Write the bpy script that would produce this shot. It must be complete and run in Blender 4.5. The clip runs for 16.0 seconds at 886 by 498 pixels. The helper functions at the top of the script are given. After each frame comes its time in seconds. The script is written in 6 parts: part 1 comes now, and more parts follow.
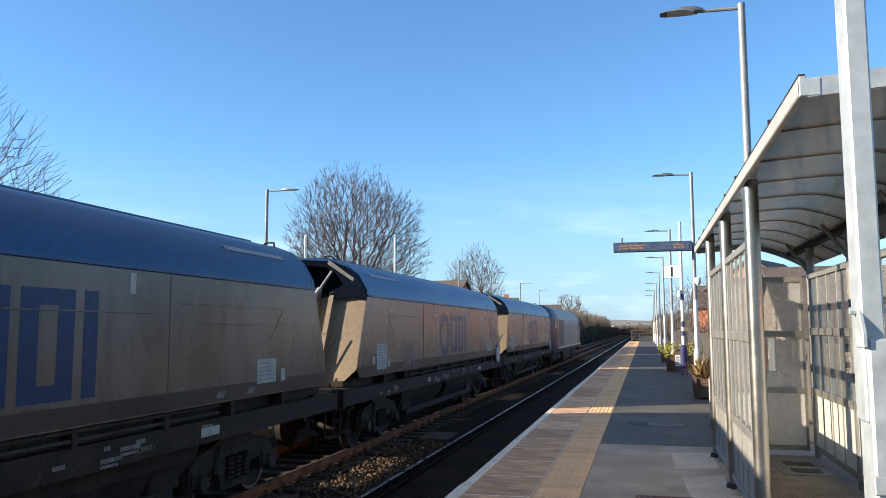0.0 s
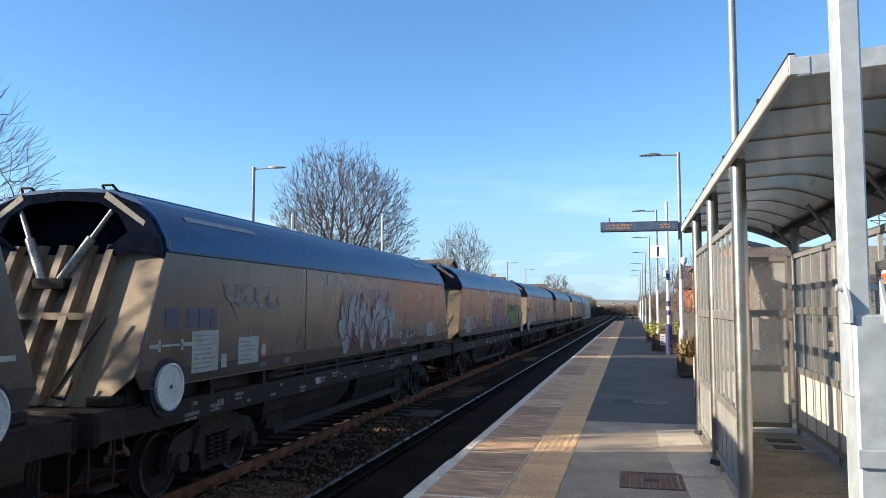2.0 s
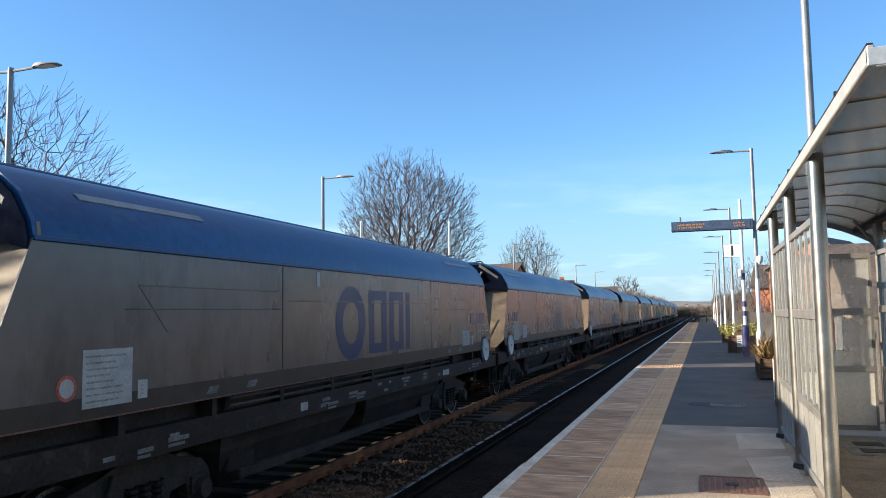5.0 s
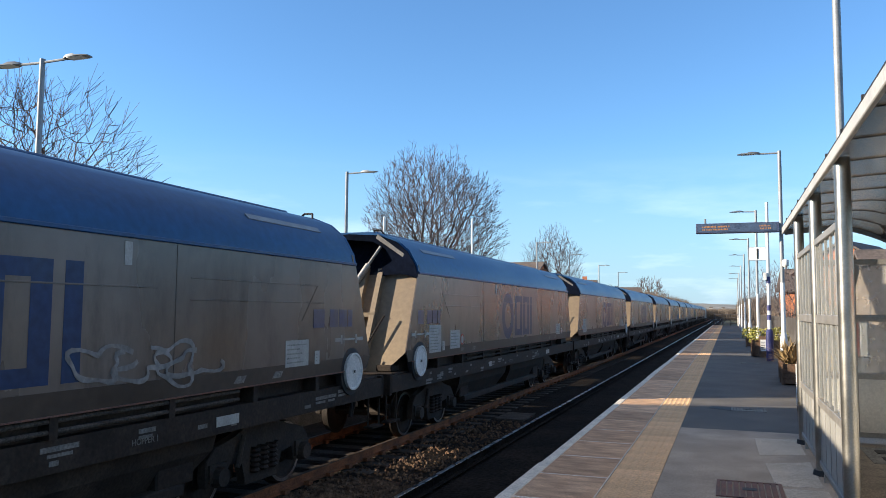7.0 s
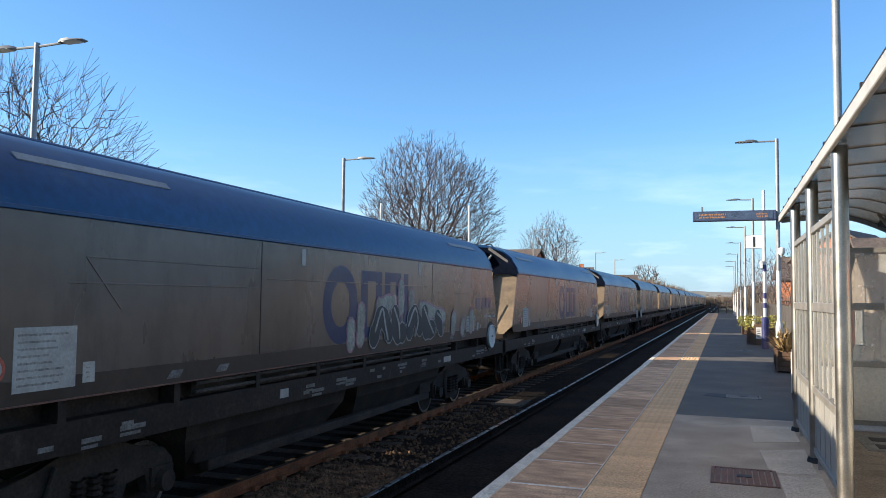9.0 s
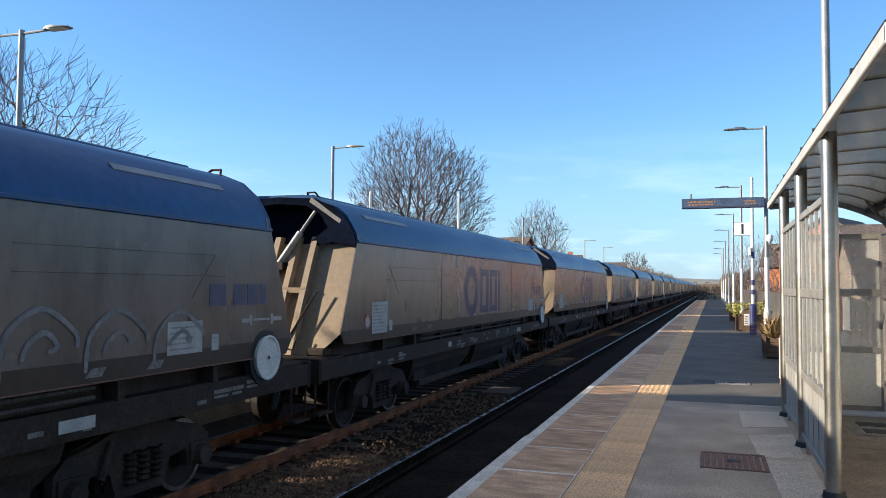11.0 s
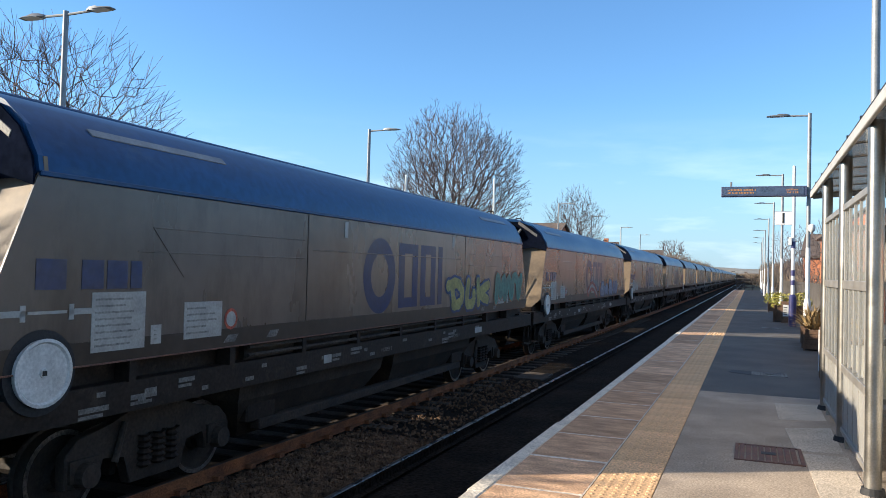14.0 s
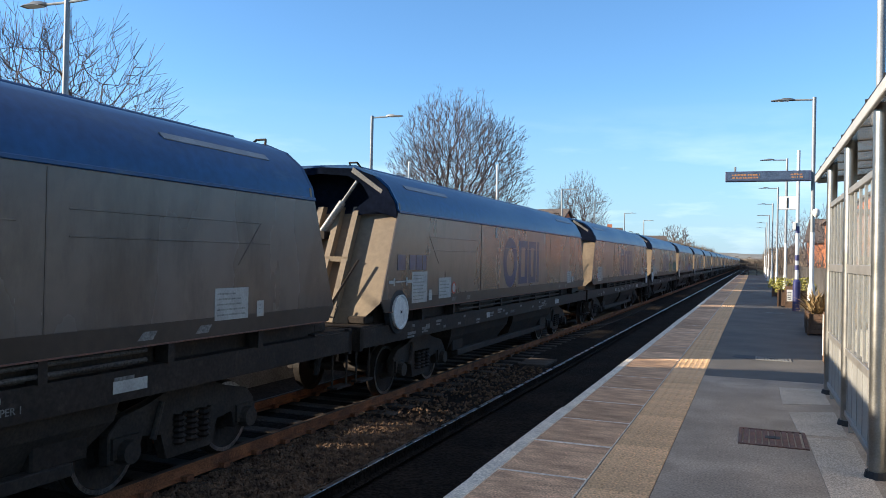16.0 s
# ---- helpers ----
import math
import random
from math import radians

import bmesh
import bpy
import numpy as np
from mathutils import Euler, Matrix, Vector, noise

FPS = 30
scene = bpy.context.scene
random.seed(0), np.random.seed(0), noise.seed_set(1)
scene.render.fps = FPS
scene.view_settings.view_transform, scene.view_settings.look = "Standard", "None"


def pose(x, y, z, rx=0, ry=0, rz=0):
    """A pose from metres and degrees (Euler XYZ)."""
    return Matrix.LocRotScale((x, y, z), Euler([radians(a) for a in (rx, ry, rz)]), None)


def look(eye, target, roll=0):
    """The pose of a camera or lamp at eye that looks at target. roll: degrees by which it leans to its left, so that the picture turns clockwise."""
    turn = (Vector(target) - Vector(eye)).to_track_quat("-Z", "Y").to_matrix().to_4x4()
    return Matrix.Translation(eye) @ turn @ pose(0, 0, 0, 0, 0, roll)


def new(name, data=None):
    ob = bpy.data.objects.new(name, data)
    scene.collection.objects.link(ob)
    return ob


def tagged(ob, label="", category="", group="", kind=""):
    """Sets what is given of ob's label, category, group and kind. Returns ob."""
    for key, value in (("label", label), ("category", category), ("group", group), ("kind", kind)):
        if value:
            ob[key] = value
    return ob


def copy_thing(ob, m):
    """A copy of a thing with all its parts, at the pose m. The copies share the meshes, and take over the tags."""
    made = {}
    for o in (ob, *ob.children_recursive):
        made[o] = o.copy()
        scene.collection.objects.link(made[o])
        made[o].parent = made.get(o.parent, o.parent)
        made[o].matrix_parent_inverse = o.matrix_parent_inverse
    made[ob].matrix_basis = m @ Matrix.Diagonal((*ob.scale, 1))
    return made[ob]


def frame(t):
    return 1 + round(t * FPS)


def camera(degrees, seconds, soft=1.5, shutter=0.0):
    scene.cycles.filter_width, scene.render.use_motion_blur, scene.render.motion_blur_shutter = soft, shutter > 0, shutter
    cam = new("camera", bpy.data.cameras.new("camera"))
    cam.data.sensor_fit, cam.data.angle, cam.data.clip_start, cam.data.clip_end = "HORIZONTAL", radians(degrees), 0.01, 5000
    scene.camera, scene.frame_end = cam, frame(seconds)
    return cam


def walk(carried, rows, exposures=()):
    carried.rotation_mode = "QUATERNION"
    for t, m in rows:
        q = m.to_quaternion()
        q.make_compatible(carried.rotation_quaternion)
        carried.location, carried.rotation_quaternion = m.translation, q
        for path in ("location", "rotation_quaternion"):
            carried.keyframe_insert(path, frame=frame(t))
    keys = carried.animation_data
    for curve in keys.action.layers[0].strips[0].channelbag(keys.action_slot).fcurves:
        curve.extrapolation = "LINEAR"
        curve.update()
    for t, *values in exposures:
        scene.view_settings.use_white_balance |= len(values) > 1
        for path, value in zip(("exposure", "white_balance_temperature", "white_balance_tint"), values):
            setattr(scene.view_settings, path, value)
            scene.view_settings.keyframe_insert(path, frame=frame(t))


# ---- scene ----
# ------------------------------------------------------------------ camera
# a hand-held camera on the platform, about 1.54 m over the paving; the track runs along +y
cam = camera(59.00, 16.0, soft=0.4)
walk(cam, [(t, pose(ex, ey, ez, 90 + p, r, y)) for t, y, p, r, ex, ey, ez in (  # seconds, yaw, pitch, roll, eye
    (0.0, 14.35, 5.84, 0.12, 0.027, 0.016, 1.558),
    (0.5, 14.23, 5.64, 0.23, 0.028, 0.013, 1.556),
    (1.0, 13.88, 5.19, 0.11, 0.026, 0.014, 1.550),
    (1.5, 13.67, 4.62, 0.02, 0.021, 0.015, 1.545),
    (2.0, 13.38, 4.32, -0.07, 0.015, 0.011, 1.546),
    (2.5, 12.74, 4.15, -0.32, 0.008, 0.023, 1.542),
    (3.0, 12.16, 4.15, -0.52, 0.006, 0.023, 1.537),
    (3.5, 11.87, 4.20, -0.51, 0.005, 0.018, 1.544),
    (4.0, 12.23, 4.20, -0.09, -0.013, 0.008, 1.550),
    (4.2, 14.21, 4.29, 0.02, -0.014, -0.003, 1.544),
    (4.3, 15.66, 4.35, 0.10, -0.015, -0.009, 1.541),
    (4.5, 16.93, 4.50, 0.24, -0.016, -0.020, 1.535),
    (5.0, 18.36, 4.71, 0.84, 0.005, -0.040, 1.540),
    (7.5, 20.08, 4.38, -0.59, 0.032, -0.040, 1.541),
    (8.0, 19.99, 4.00, -0.61, 0.032, -0.043, 1.539),
    (8.5, 19.88, 3.74, -0.66, 0.031, -0.034, 1.541),
    (11.0, 18.94, 2.68, -0.41, 0.015, -0.029, 1.535),
    (11.5, 19.36, 2.57, -0.33, 0.003, -0.028, 1.536),
    (12.0, 19.93, 2.46, -0.45, -0.003, -0.026, 1.534),
    (12.5, 20.92, 2.29, -0.74, -0.009, -0.023, 1.532),
    (13.0, 21.17, 2.09, -1.15, -0.002, -0.018, 1.533),
    (13.5, 21.31, 2.00, -1.50, 0.001, -0.018, 1.537),
    (14.0, 21.43, 1.49, -1.48, 0.011, -0.008, 1.536),
    (14.5, 21.49, 1.20, -1.38, 0.012, -0.006, 1.531),
    (15.0, 21.56, 0.97, -1.32, 0.014, -0.015, 1.534),
    (15.5, 21.59, 0.85, -1.27, 0.007, -0.017, 1.527),
    (16.0, 21.68, 0.51, -1.20, 0.007, -0.014, 1.532),
)])

# ------------------------------------------------------------------ world and sun
SUN_ELEV, SUN_AZ = 18.5, 23.0       # degrees over the horizon; degrees from -x towards -y
world = bpy.data.worlds.new("sky")
scene.world = world
world.use_nodes = True
wt = world.node_tree
for n in list(wt.nodes):
    wt.nodes.remove(n)
w_out = wt.nodes.new("ShaderNodeOutputWorld")
w_bg = wt.nodes.new("ShaderNodeBackground")
w_sky = wt.nodes.new("ShaderNodeTexSky")
w_sky.sky_type = "NISHITA"
w_sky.sun_disc = False
w_sky.sun_elevation = radians(SUN_ELEV)
w_sky.sun_rotation = radians(270 - SUN_AZ)
w_sky.air_density, w_sky.dust_density, w_sky.ozone_density = 1.0, 0.1, 5.5
w_bg.inputs["Strength"].default_value = 0.11
w_co = wt.nodes.new("ShaderNodeTexCoord")
w_map = wt.nodes.new("ShaderNodeMapping")
w_map.inputs["Scale"].default_value = (2.2, 2.2, 11.0)
w_noise = wt.nodes.new("ShaderNodeTexNoise")
w_noise.inputs["Scale"].default_value = 2.1
w_noise.inputs["Detail"].default_value = 7.0
w_noise.inputs["Roughness"].default_value = 0.55
w_ramp = wt.nodes.new("ShaderNodeValToRGB")
w_ramp.color_ramp.elements[0].position, w_ramp.color_ramp.elements[1].position = 0.53, 0.80
w_sep = wt.nodes.new("ShaderNodeSeparateXYZ")
w_low = wt.nodes.new("ShaderNodeMapRange")
w_low.inputs["From Min"].default_value, w_low.inputs["From Max"].default_value = 0.19, 0.05
w_mul = wt.nodes.new("ShaderNodeMath")
w_mul.operation = "MULTIPLY"
w_mul2 = wt.nodes.new("ShaderNodeMath")
w_mul2.operation = "MULTIPLY"
w_mul2.inputs[1].default_value = 0.5
w_mix = wt.nodes.new("ShaderNodeMix")
w_mix.data_type = "RGBA"
w_mix.inputs["B"].default_value = (6.0, 6.8, 7.8, 1)
wt.links.new(w_co.outputs["Generated"], w_map.inputs["Vector"])
wt.links.new(w_map.outputs[0], w_noise.inputs["Vector"])
wt.links.new(w_noise.outputs[0], w_ramp.inputs["Fac"])
wt.links.new(w_co.outputs["Generated"], w_sep.inputs[0])
wt.links.new(w_sep.outputs["Z"], w_low.inputs["Value"])
wt.links.new(w_ramp.outputs["Color"], w_mul.inputs[0])
wt.links.new(w_low.outputs[0], w_mul.inputs[1])
wt.links.new(w_mul.outputs[0], w_mul2.inputs[0])
wt.links.new(w_mul2.outputs[0], w_mix.inputs["Factor"])
w_tint = wt.nodes.new("ShaderNodeVectorMath")
w_tint.operation = "MULTIPLY"
w_tint.inputs[1].default_value = (0.93, 1.025, 1.04)
wt.links.new(w_sky.outputs[0], w_tint.inputs[0])
w_haze = wt.nodes.new("ShaderNodeMapRange")
w_haze.inputs["From Min"].default_value, w_haze.inputs["From Max"].default_value = 0.21, 0.0
w_haze.inputs["To Max"].default_value = 0.80
w_hmix = wt.nodes.new("ShaderNodeMix")
w_hmix.data_type = "RGBA"
w_hmix.inputs["B"].default_value = (1.75, 2.7, 3.65, 1)
wt.links.new(w_sep.outputs["Z"], w_haze.inputs["Value"])
wt.links.new(w_haze.outputs[0], w_hmix.inputs["Factor"])
wt.links.new(w_tint.outputs[0], w_hmix.inputs["A"])
w_zenith_fill = wt.nodes.new("ShaderNodeMapRange")       # unseen pale veil, stronger towards the zenith, added to warm the shade
w_zenith_fill.inputs["From Min"].default_value, w_zenith_fill.inputs["From Max"].default_value = 0.42, 0.85
w_zenith_fill.inputs["To Max"].default_value = 0.42
w_vmix = wt.nodes.new("ShaderNodeMix")
w_vmix.data_type = "RGBA"
w_vmix.inputs["B"].default_value = (3.1, 2.95, 2.7, 1)
wt.links.new(w_sep.outputs["Z"], w_zenith_fill.inputs["Value"])
wt.links.new(w_zenith_fill.outputs[0], w_vmix.inputs["Factor"])
wt.links.new(w_hmix.outputs["Result"], w_vmix.inputs["A"])
wt.links.new(w_vmix.outputs["Result"], w_mix.inputs["A"])
wt.links.new(w_mix.outputs["Result"], w_bg.inputs["Color"])
wt.links.new(w_bg.outputs[0], w_out.inputs["Surface"])

sun_data = bpy.data.lights.new("sun", "SUN")
sun_data.energy, sun_data.angle, sun_data.color = 5.0, radians(0.5), (1.0, 0.88, 0.70)
sun = new("sun", sun_data)
_e, _a = radians(SUN_ELEV), radians(SUN_AZ)
SUN_FROM = Vector((-math.cos(_e) * math.cos(_a), -math.cos(_e) * math.sin(_a), math.sin(_e)))
sun.matrix_world = look(SUN_FROM * 60, (0, 0, 0))
scene.view_settings.exposure = 1.16


# ------------------------------------------------------------------ materials
def material(name, base, second=None, rough=0.6, metal=0.0, scale=3.0, fine=40.0, bump=0.15, amount=0.5,
             streak=(1, 1, 1), dirt=None, dirt_at=0.62, jitter=0.0, spec=0.5, bump_dist=0.01):
    """A surface with broad and fine variation, optional dirt and a fine relief."""
    m = bpy.data.materials.new(name)
    m.use_nodes = True
    t = m.node_tree
    b = t.nodes["Principled BSDF"]
    co = t.nodes.new("ShaderNodeTexCoord")
    mp = t.nodes.new("ShaderNodeMapping")
    mp.inputs["Scale"].default_value = streak
    t.links.new(co.outputs["Object"], mp.inputs["Vector"])
    big = t.nodes.new("ShaderNodeTexNoise")
    big.inputs["Scale"].default_value, big.inputs["Detail"].default_value = scale, 6
    small = t.nodes.new("ShaderNodeTexNoise")
    small.inputs["Scale"].default_value, small.inputs["Detail"].default_value = fine, 3
    t.links.new(mp.outputs[0], big.inputs["Vector"])
    t.links.new(co.outputs["Object"], small.inputs["Vector"])
    ramp = t.nodes.new("ShaderNodeValToRGB")
    second = second or tuple(c * 0.7 for c in base)
    ramp.color_ramp.elements[0].position, ramp.color_ramp.elements[1].position = 0.35, 0.68
    ramp.color_ramp.elements[0].color, ramp.color_ramp.elements[1].color = (*second, 1), (*base, 1)
    t.links.new(big.outputs[0], ramp.inputs["Fac"])
    fm = t.nodes.new("ShaderNodeMapRange")
    fm.inputs["From Min"].default_value, fm.inputs["From Max"].default_value = 0.3, 0.7
    fm.inputs["To Min"].default_value, fm.inputs["To Max"].default_value = 1 - amount, 1 + amount * 0.6
    t.links.new(small.outputs[0], fm.inputs["Value"])
    mul = t.nodes.new("ShaderNodeMix")
    mul.data_type, mul.blend_type = "RGBA", "MULTIPLY"
    mul.inputs["Factor"].default_value = 1.0
    t.links.new(ramp.outputs["Color"], mul.inputs["A"])
    t.links.new(fm.outputs[0], mul.inputs["B"])
    last = mul.outputs["Result"]
    if dirt:
        dn = t.nodes.new("ShaderNodeTexNoise")
        dn.inputs["Scale"].default_value, dn.inputs["Detail"].default_value = scale * 2.7, 8
        dn.inputs["Roughness"].default_value = 0.7
        t.links.new(mp.outputs[0], dn.inputs["Vector"])
        dr = t.nodes.new("ShaderNodeValToRGB")
        dr.color_ramp.elements[0].position, dr.color_ramp.elements[1].position = dirt_at - 0.12, dirt_at + 0.08
        t.links.new(dn.outputs[0], dr.inputs["Fac"])
        dm = t.nodes.new("ShaderNodeMix")
        dm.data_type = "RGBA"
        dm.inputs["B"].default_value = (*dirt, 1)
        t.links.new(last, dm.inputs["A"])
        t.links.new(dr.outputs["Color"], dm.inputs["Factor"])
        last = dm.outputs["Result"]
    if jitter:
        oi = t.nodes.new("ShaderNodeObjectInfo")
        jr = t.nodes.new("ShaderNodeMapRange")
        jr.inputs["To Min"].default_value, jr.inputs["To Max"].default_value = 1 - jitter, 1 + jitter
        t.links.new(oi.outputs["Random"], jr.inputs["Value"])
        jm = t.nodes.new("ShaderNodeMix")
        jm.data_type, jm.blend_type = "RGBA", "MULTIPLY"
        jm.inputs["Factor"].default_value = 1.0
        t.links.new(last, jm.inputs["A"])
        t.links.new(jr.outputs[0], jm.inputs["B"])
        last = jm.outputs["Result"]
    t.links.new(last, b.inputs["Base Color"])
    rr = t.nodes.new("ShaderNodeMapRange")
    rr.inputs["To Min"].default_value, rr.inputs["To Max"].default_value = max(0.02, rough - 0.12), min(1, rough + 0.12)
    t.links.new(big.outputs[0], rr.inputs["Value"])
    t.links.new(rr.outputs[0], b.inputs["Roughness"])
    b.inputs["Metallic"].default_value = metal
    b.inputs["Specular IOR Level"].default_value = spec
    if bump:
        bp = t.nodes.new("ShaderNodeBump")
        bp.inputs["Strength"].default_value, bp.inputs["Distance"].default_value = bump, bump_dist
        t.links.new(small.outputs[0], bp.inputs["Height"])
        t.links.new(bp.outputs[0], b.inputs["Normal"])
    return m


def glass(name, tint=(0.9, 0.93, 0.92), alpha=0.25, rough=0.08):
    """Thin scratched glazing: part clear, part glossy."""
    m = bpy.data.materials.new(name)
    m.use_nodes = True
    t = m.node_tree
    b = t.nodes["Principled BSDF"]
    b.inputs["Base Color"].default_value = (*(c * 0.55 for c in tint), 1)
    b.inputs["Roughness"].default_value = rough
    mixer = t.nodes.new("ShaderNodeMixShader")
    clear = t.nodes.new("ShaderNodeBsdfTransparent")
    clear.inputs[0].default_value = (*tint, 1)
    nz = t.nodes.new("ShaderNodeTexNoise")
    nz.inputs["Scale"].default_value, nz.inputs["Detail"].default_value = 5.0, 5.0
    mr = t.nodes.new("ShaderNodeMapRange")
    mr.inputs["To Min"].default_value, mr.inputs["To Max"].default_value = alpha * 0.6, alpha * 1.4
    t.links.new(nz.outputs[0], mr.inputs["Value"])
    t.links.new(mr.outputs[0], mixer.inputs[0])
    t.links.new(clear.outputs[0], mixer.inputs[1])
    t.links.new(b.outputs[0], mixer.inputs[2])
    t.links.new(mixer.outputs[0], t.nodes["Material Output"].inputs["Surface"])
    return m


def glow(name, colour, strength):
    m = bpy.data.materials.new(name)
    m.use_nodes = True
    b = m.node_tree.nodes["Principled BSDF"]
    b.inputs["Base Color"].default_value = (*colour, 1)
    b.inputs["Emission Color"].default_value = (*colour, 1)
    b.inputs["Emission Strength"].default_value = strength
    return m


ASPHALT = material("asphalt", (0.50, 0.405, 0.315), (0.34, 0.275, 0.215), spec=0.08, rough=0.85, scale=1.5, fine=60, bump=0.25, amount=0.4, dirt=(0.29, 0.235, 0.185), dirt_at=0.66)
DARK_ASPHALT = material("newer_dark_asphalt", (0.155, 0.14, 0.125), (0.10, 0.091, 0.083), spec=0.15, rough=0.8, scale=1.1, fine=70, bump=0.3, amount=0.35, dirt=(0.24, 0.215, 0.185), dirt_at=0.74)
PATCH = material("asphalt_patch", (0.66, 0.56, 0.45), (0.52, 0.44, 0.35), spec=0.08, rough=0.88, scale=2, fine=90, bump=0.4)
COPING = material("coping_slab", (0.82, 0.52, 0.32), (0.42, 0.262, 0.165), spec=0.08, rough=0.85, scale=2.6, fine=70, bump=0.4, streak=(1, 2.5, 1), jitter=0.24, dirt=(0.30, 0.20, 0.135), dirt_at=0.66, amount=0.6)
JOINT = material("pale_joint_mortar", (0.88, 0.77, 0.64), (0.62, 0.53, 0.43), rough=0.9, scale=6)
TACTILE = material("buff_tactile_paving", (0.88, 0.56, 0.31), (0.66, 0.42, 0.235), spec=0.1, rough=0.8, scale=2.5, fine=60, bump=0.3, jitter=0.10, dirt=(0.44, 0.29, 0.17), dirt_at=0.70)
WHITE_LINE = material("worn_white_paint", (0.80, 0.71, 0.58), (0.60, 0.53, 0.43), rough=0.75, scale=5, fine=70, bump=0.2, dirt=(0.2, 0.19, 0.18), dirt_at=0.68)
CONCRETE = material("weathered_concrete", (0.27, 0.26, 0.24), (0.15, 0.145, 0.135), rough=0.9, scale=1.6, fine=50, bump=0.4)
# oily bed colour lowered further to carry the train's shade
SHADED_BALLAST = material("shaded_ballast_bed", (0.030, 0.023, 0.018), (0.013, 0.0105, 0.0088), spec=0.05, rough=0.95, scale=1.2, fine=22, bump=1.0, bump_dist=0.04, amount=0.8)
STONE = material("ballast_stone", (0.20, 0.125, 0.078), (0.055, 0.036, 0.025), spec=0.1, rough=0.9, scale=6, fine=60, bump=0.4)
SLEEPER = material("sleeper_concrete", (0.10, 0.081, 0.066), (0.055, 0.045, 0.038), spec=0.1, rough=0.9, scale=3, fine=50, bump=0.4, jitter=0.15)
RUST = material("rusty_rail_web", (0.38, 0.145, 0.06), (0.17, 0.07, 0.036), rough=0.85, scale=3, fine=60, bump=0.3, spec=0.2)
RAILHEAD = material("polished_rail_head", (0.55, 0.56, 0.58), (0.4, 0.4, 0.42), rough=0.28, metal=1.0, scale=3, bump=0.02, amount=0.1)
# polished head painted dark, as if reflecting the wagons' dark underside
SHADED_HEAD = material("darkened_rail_head", (0.085, 0.055, 0.04), (0.05, 0.034, 0.026), rough=0.75, scale=3, bump=0.02, amount=0.1, spec=0.2)
GALV = material("galvanised_steel", (0.44, 0.475, 0.49), (0.37, 0.40, 0.415), rough=0.55, metal=0.35, scale=9, fine=24, bump=0.05, amount=0.14)
LAMP_GREY = material("lamp_column_paint", (0.28, 0.29, 0.30), (0.20, 0.21, 0.22), rough=0.5, metal=0.2, scale=4, bump=0.05, amount=0.15)
LAMP_DARK = material("lantern_grey", (0.20, 0.21, 0.22), (0.14, 0.15, 0.16), rough=0.5, metal=0.2, scale=4, bump=0.03, amount=0.15)
SIGN_WHITE = material("white_sign_enamel", (0.88, 0.87, 0.85), (0.82, 0.81, 0.79), rough=0.35, scale=3, bump=0.0, amount=0.05)
WHITE_PAINT = material("white_gloss_paint", (0.74, 0.73, 0.70), (0.60, 0.59, 0.56), rough=0.45, scale=4, bump=0.05, amount=0.12)
BLUE_PAINT = material("dark_blue_paint", (0.045, 0.05, 0.17), (0.03, 0.032, 0.11), rough=0.45, scale=4, bump=0.05, amount=0.2)
STEEL = material("brushed_stainless", (0.33, 0.315, 0.29), (0.25, 0.24, 0.22), rough=0.34, metal=0.9, scale=5, fine=80, bump=0.04, amount=0.12)
SHELTER_FRAME = material("shelter_frame_grey", (0.33, 0.305, 0.275), (0.25, 0.23, 0.205), rough=0.45, metal=0.45, scale=4, bump=0.04, amount=0.15)
SHELTER_PANEL = material("shelter_infill_panel", (0.40, 0.385, 0.355), (0.31, 0.30, 0.275), rough=0.45, metal=0.3, scale=3, bump=0.03, amount=0.12, streak=(1, 1, 0.4))
END_PANEL = material("pale_cream_panel", (0.74, 0.70, 0.62), (0.62, 0.585, 0.52), rough=0.5, scale=3, bump=0.03, amount=0.12, streak=(1, 1, 0.4))
ROOF_SHEET = material("bronze_roof_sheet", (0.30, 0.215, 0.13), (0.23, 0.165, 0.10), rough=0.14, metal=0.95, scale=1.2, fine=14, bump=0.010, amount=0.08)
_t = ROOF_SHEET.node_tree
_tr = _t.nodes.new("ShaderNodeBsdfTranslucent")
_tr.inputs["Color"].default_value = (0.44, 0.35, 0.25, 1)
_mx = _t.nodes.new("ShaderNodeMixShader")
_mx.inputs[0].default_value = 0.05
_t.links.new(_t.nodes["Principled BSDF"].outputs[0], _mx.inputs[1])
_t.links.new(_tr.outputs[0], _mx.inputs[2])
_t.links.new(_mx.outputs[0], _t.nodes["Material Output"].inputs["Surface"])
ROOF_TRIM = material("roof_trim", (0.40, 0.385, 0.36), (0.32, 0.31, 0.29), rough=0.5, scale=4, bump=0.03, amount=0.12)
DARK = material("dark_gap", (0.02, 0.02, 0.022), (0.012, 0.012, 0.013), rough=0.7, scale=4, bump=0.05)
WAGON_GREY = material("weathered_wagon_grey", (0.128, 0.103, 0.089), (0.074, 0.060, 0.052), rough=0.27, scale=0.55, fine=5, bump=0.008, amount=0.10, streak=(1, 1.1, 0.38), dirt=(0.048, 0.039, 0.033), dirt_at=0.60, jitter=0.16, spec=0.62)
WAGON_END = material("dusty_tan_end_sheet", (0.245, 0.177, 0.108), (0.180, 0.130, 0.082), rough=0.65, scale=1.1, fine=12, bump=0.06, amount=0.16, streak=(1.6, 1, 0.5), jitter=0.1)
WAGON_COVER = material("blue_wagon_cover", (0.011, 0.066, 0.172), (0.008, 0.046, 0.122), spec=0.32, rough=0.36, scale=0.7, fine=10, bump=0.02, amount=0.2, streak=(1, 0.6, 2), dirt=(0.045, 0.085, 0.14), dirt_at=0.7, jitter=0.12)
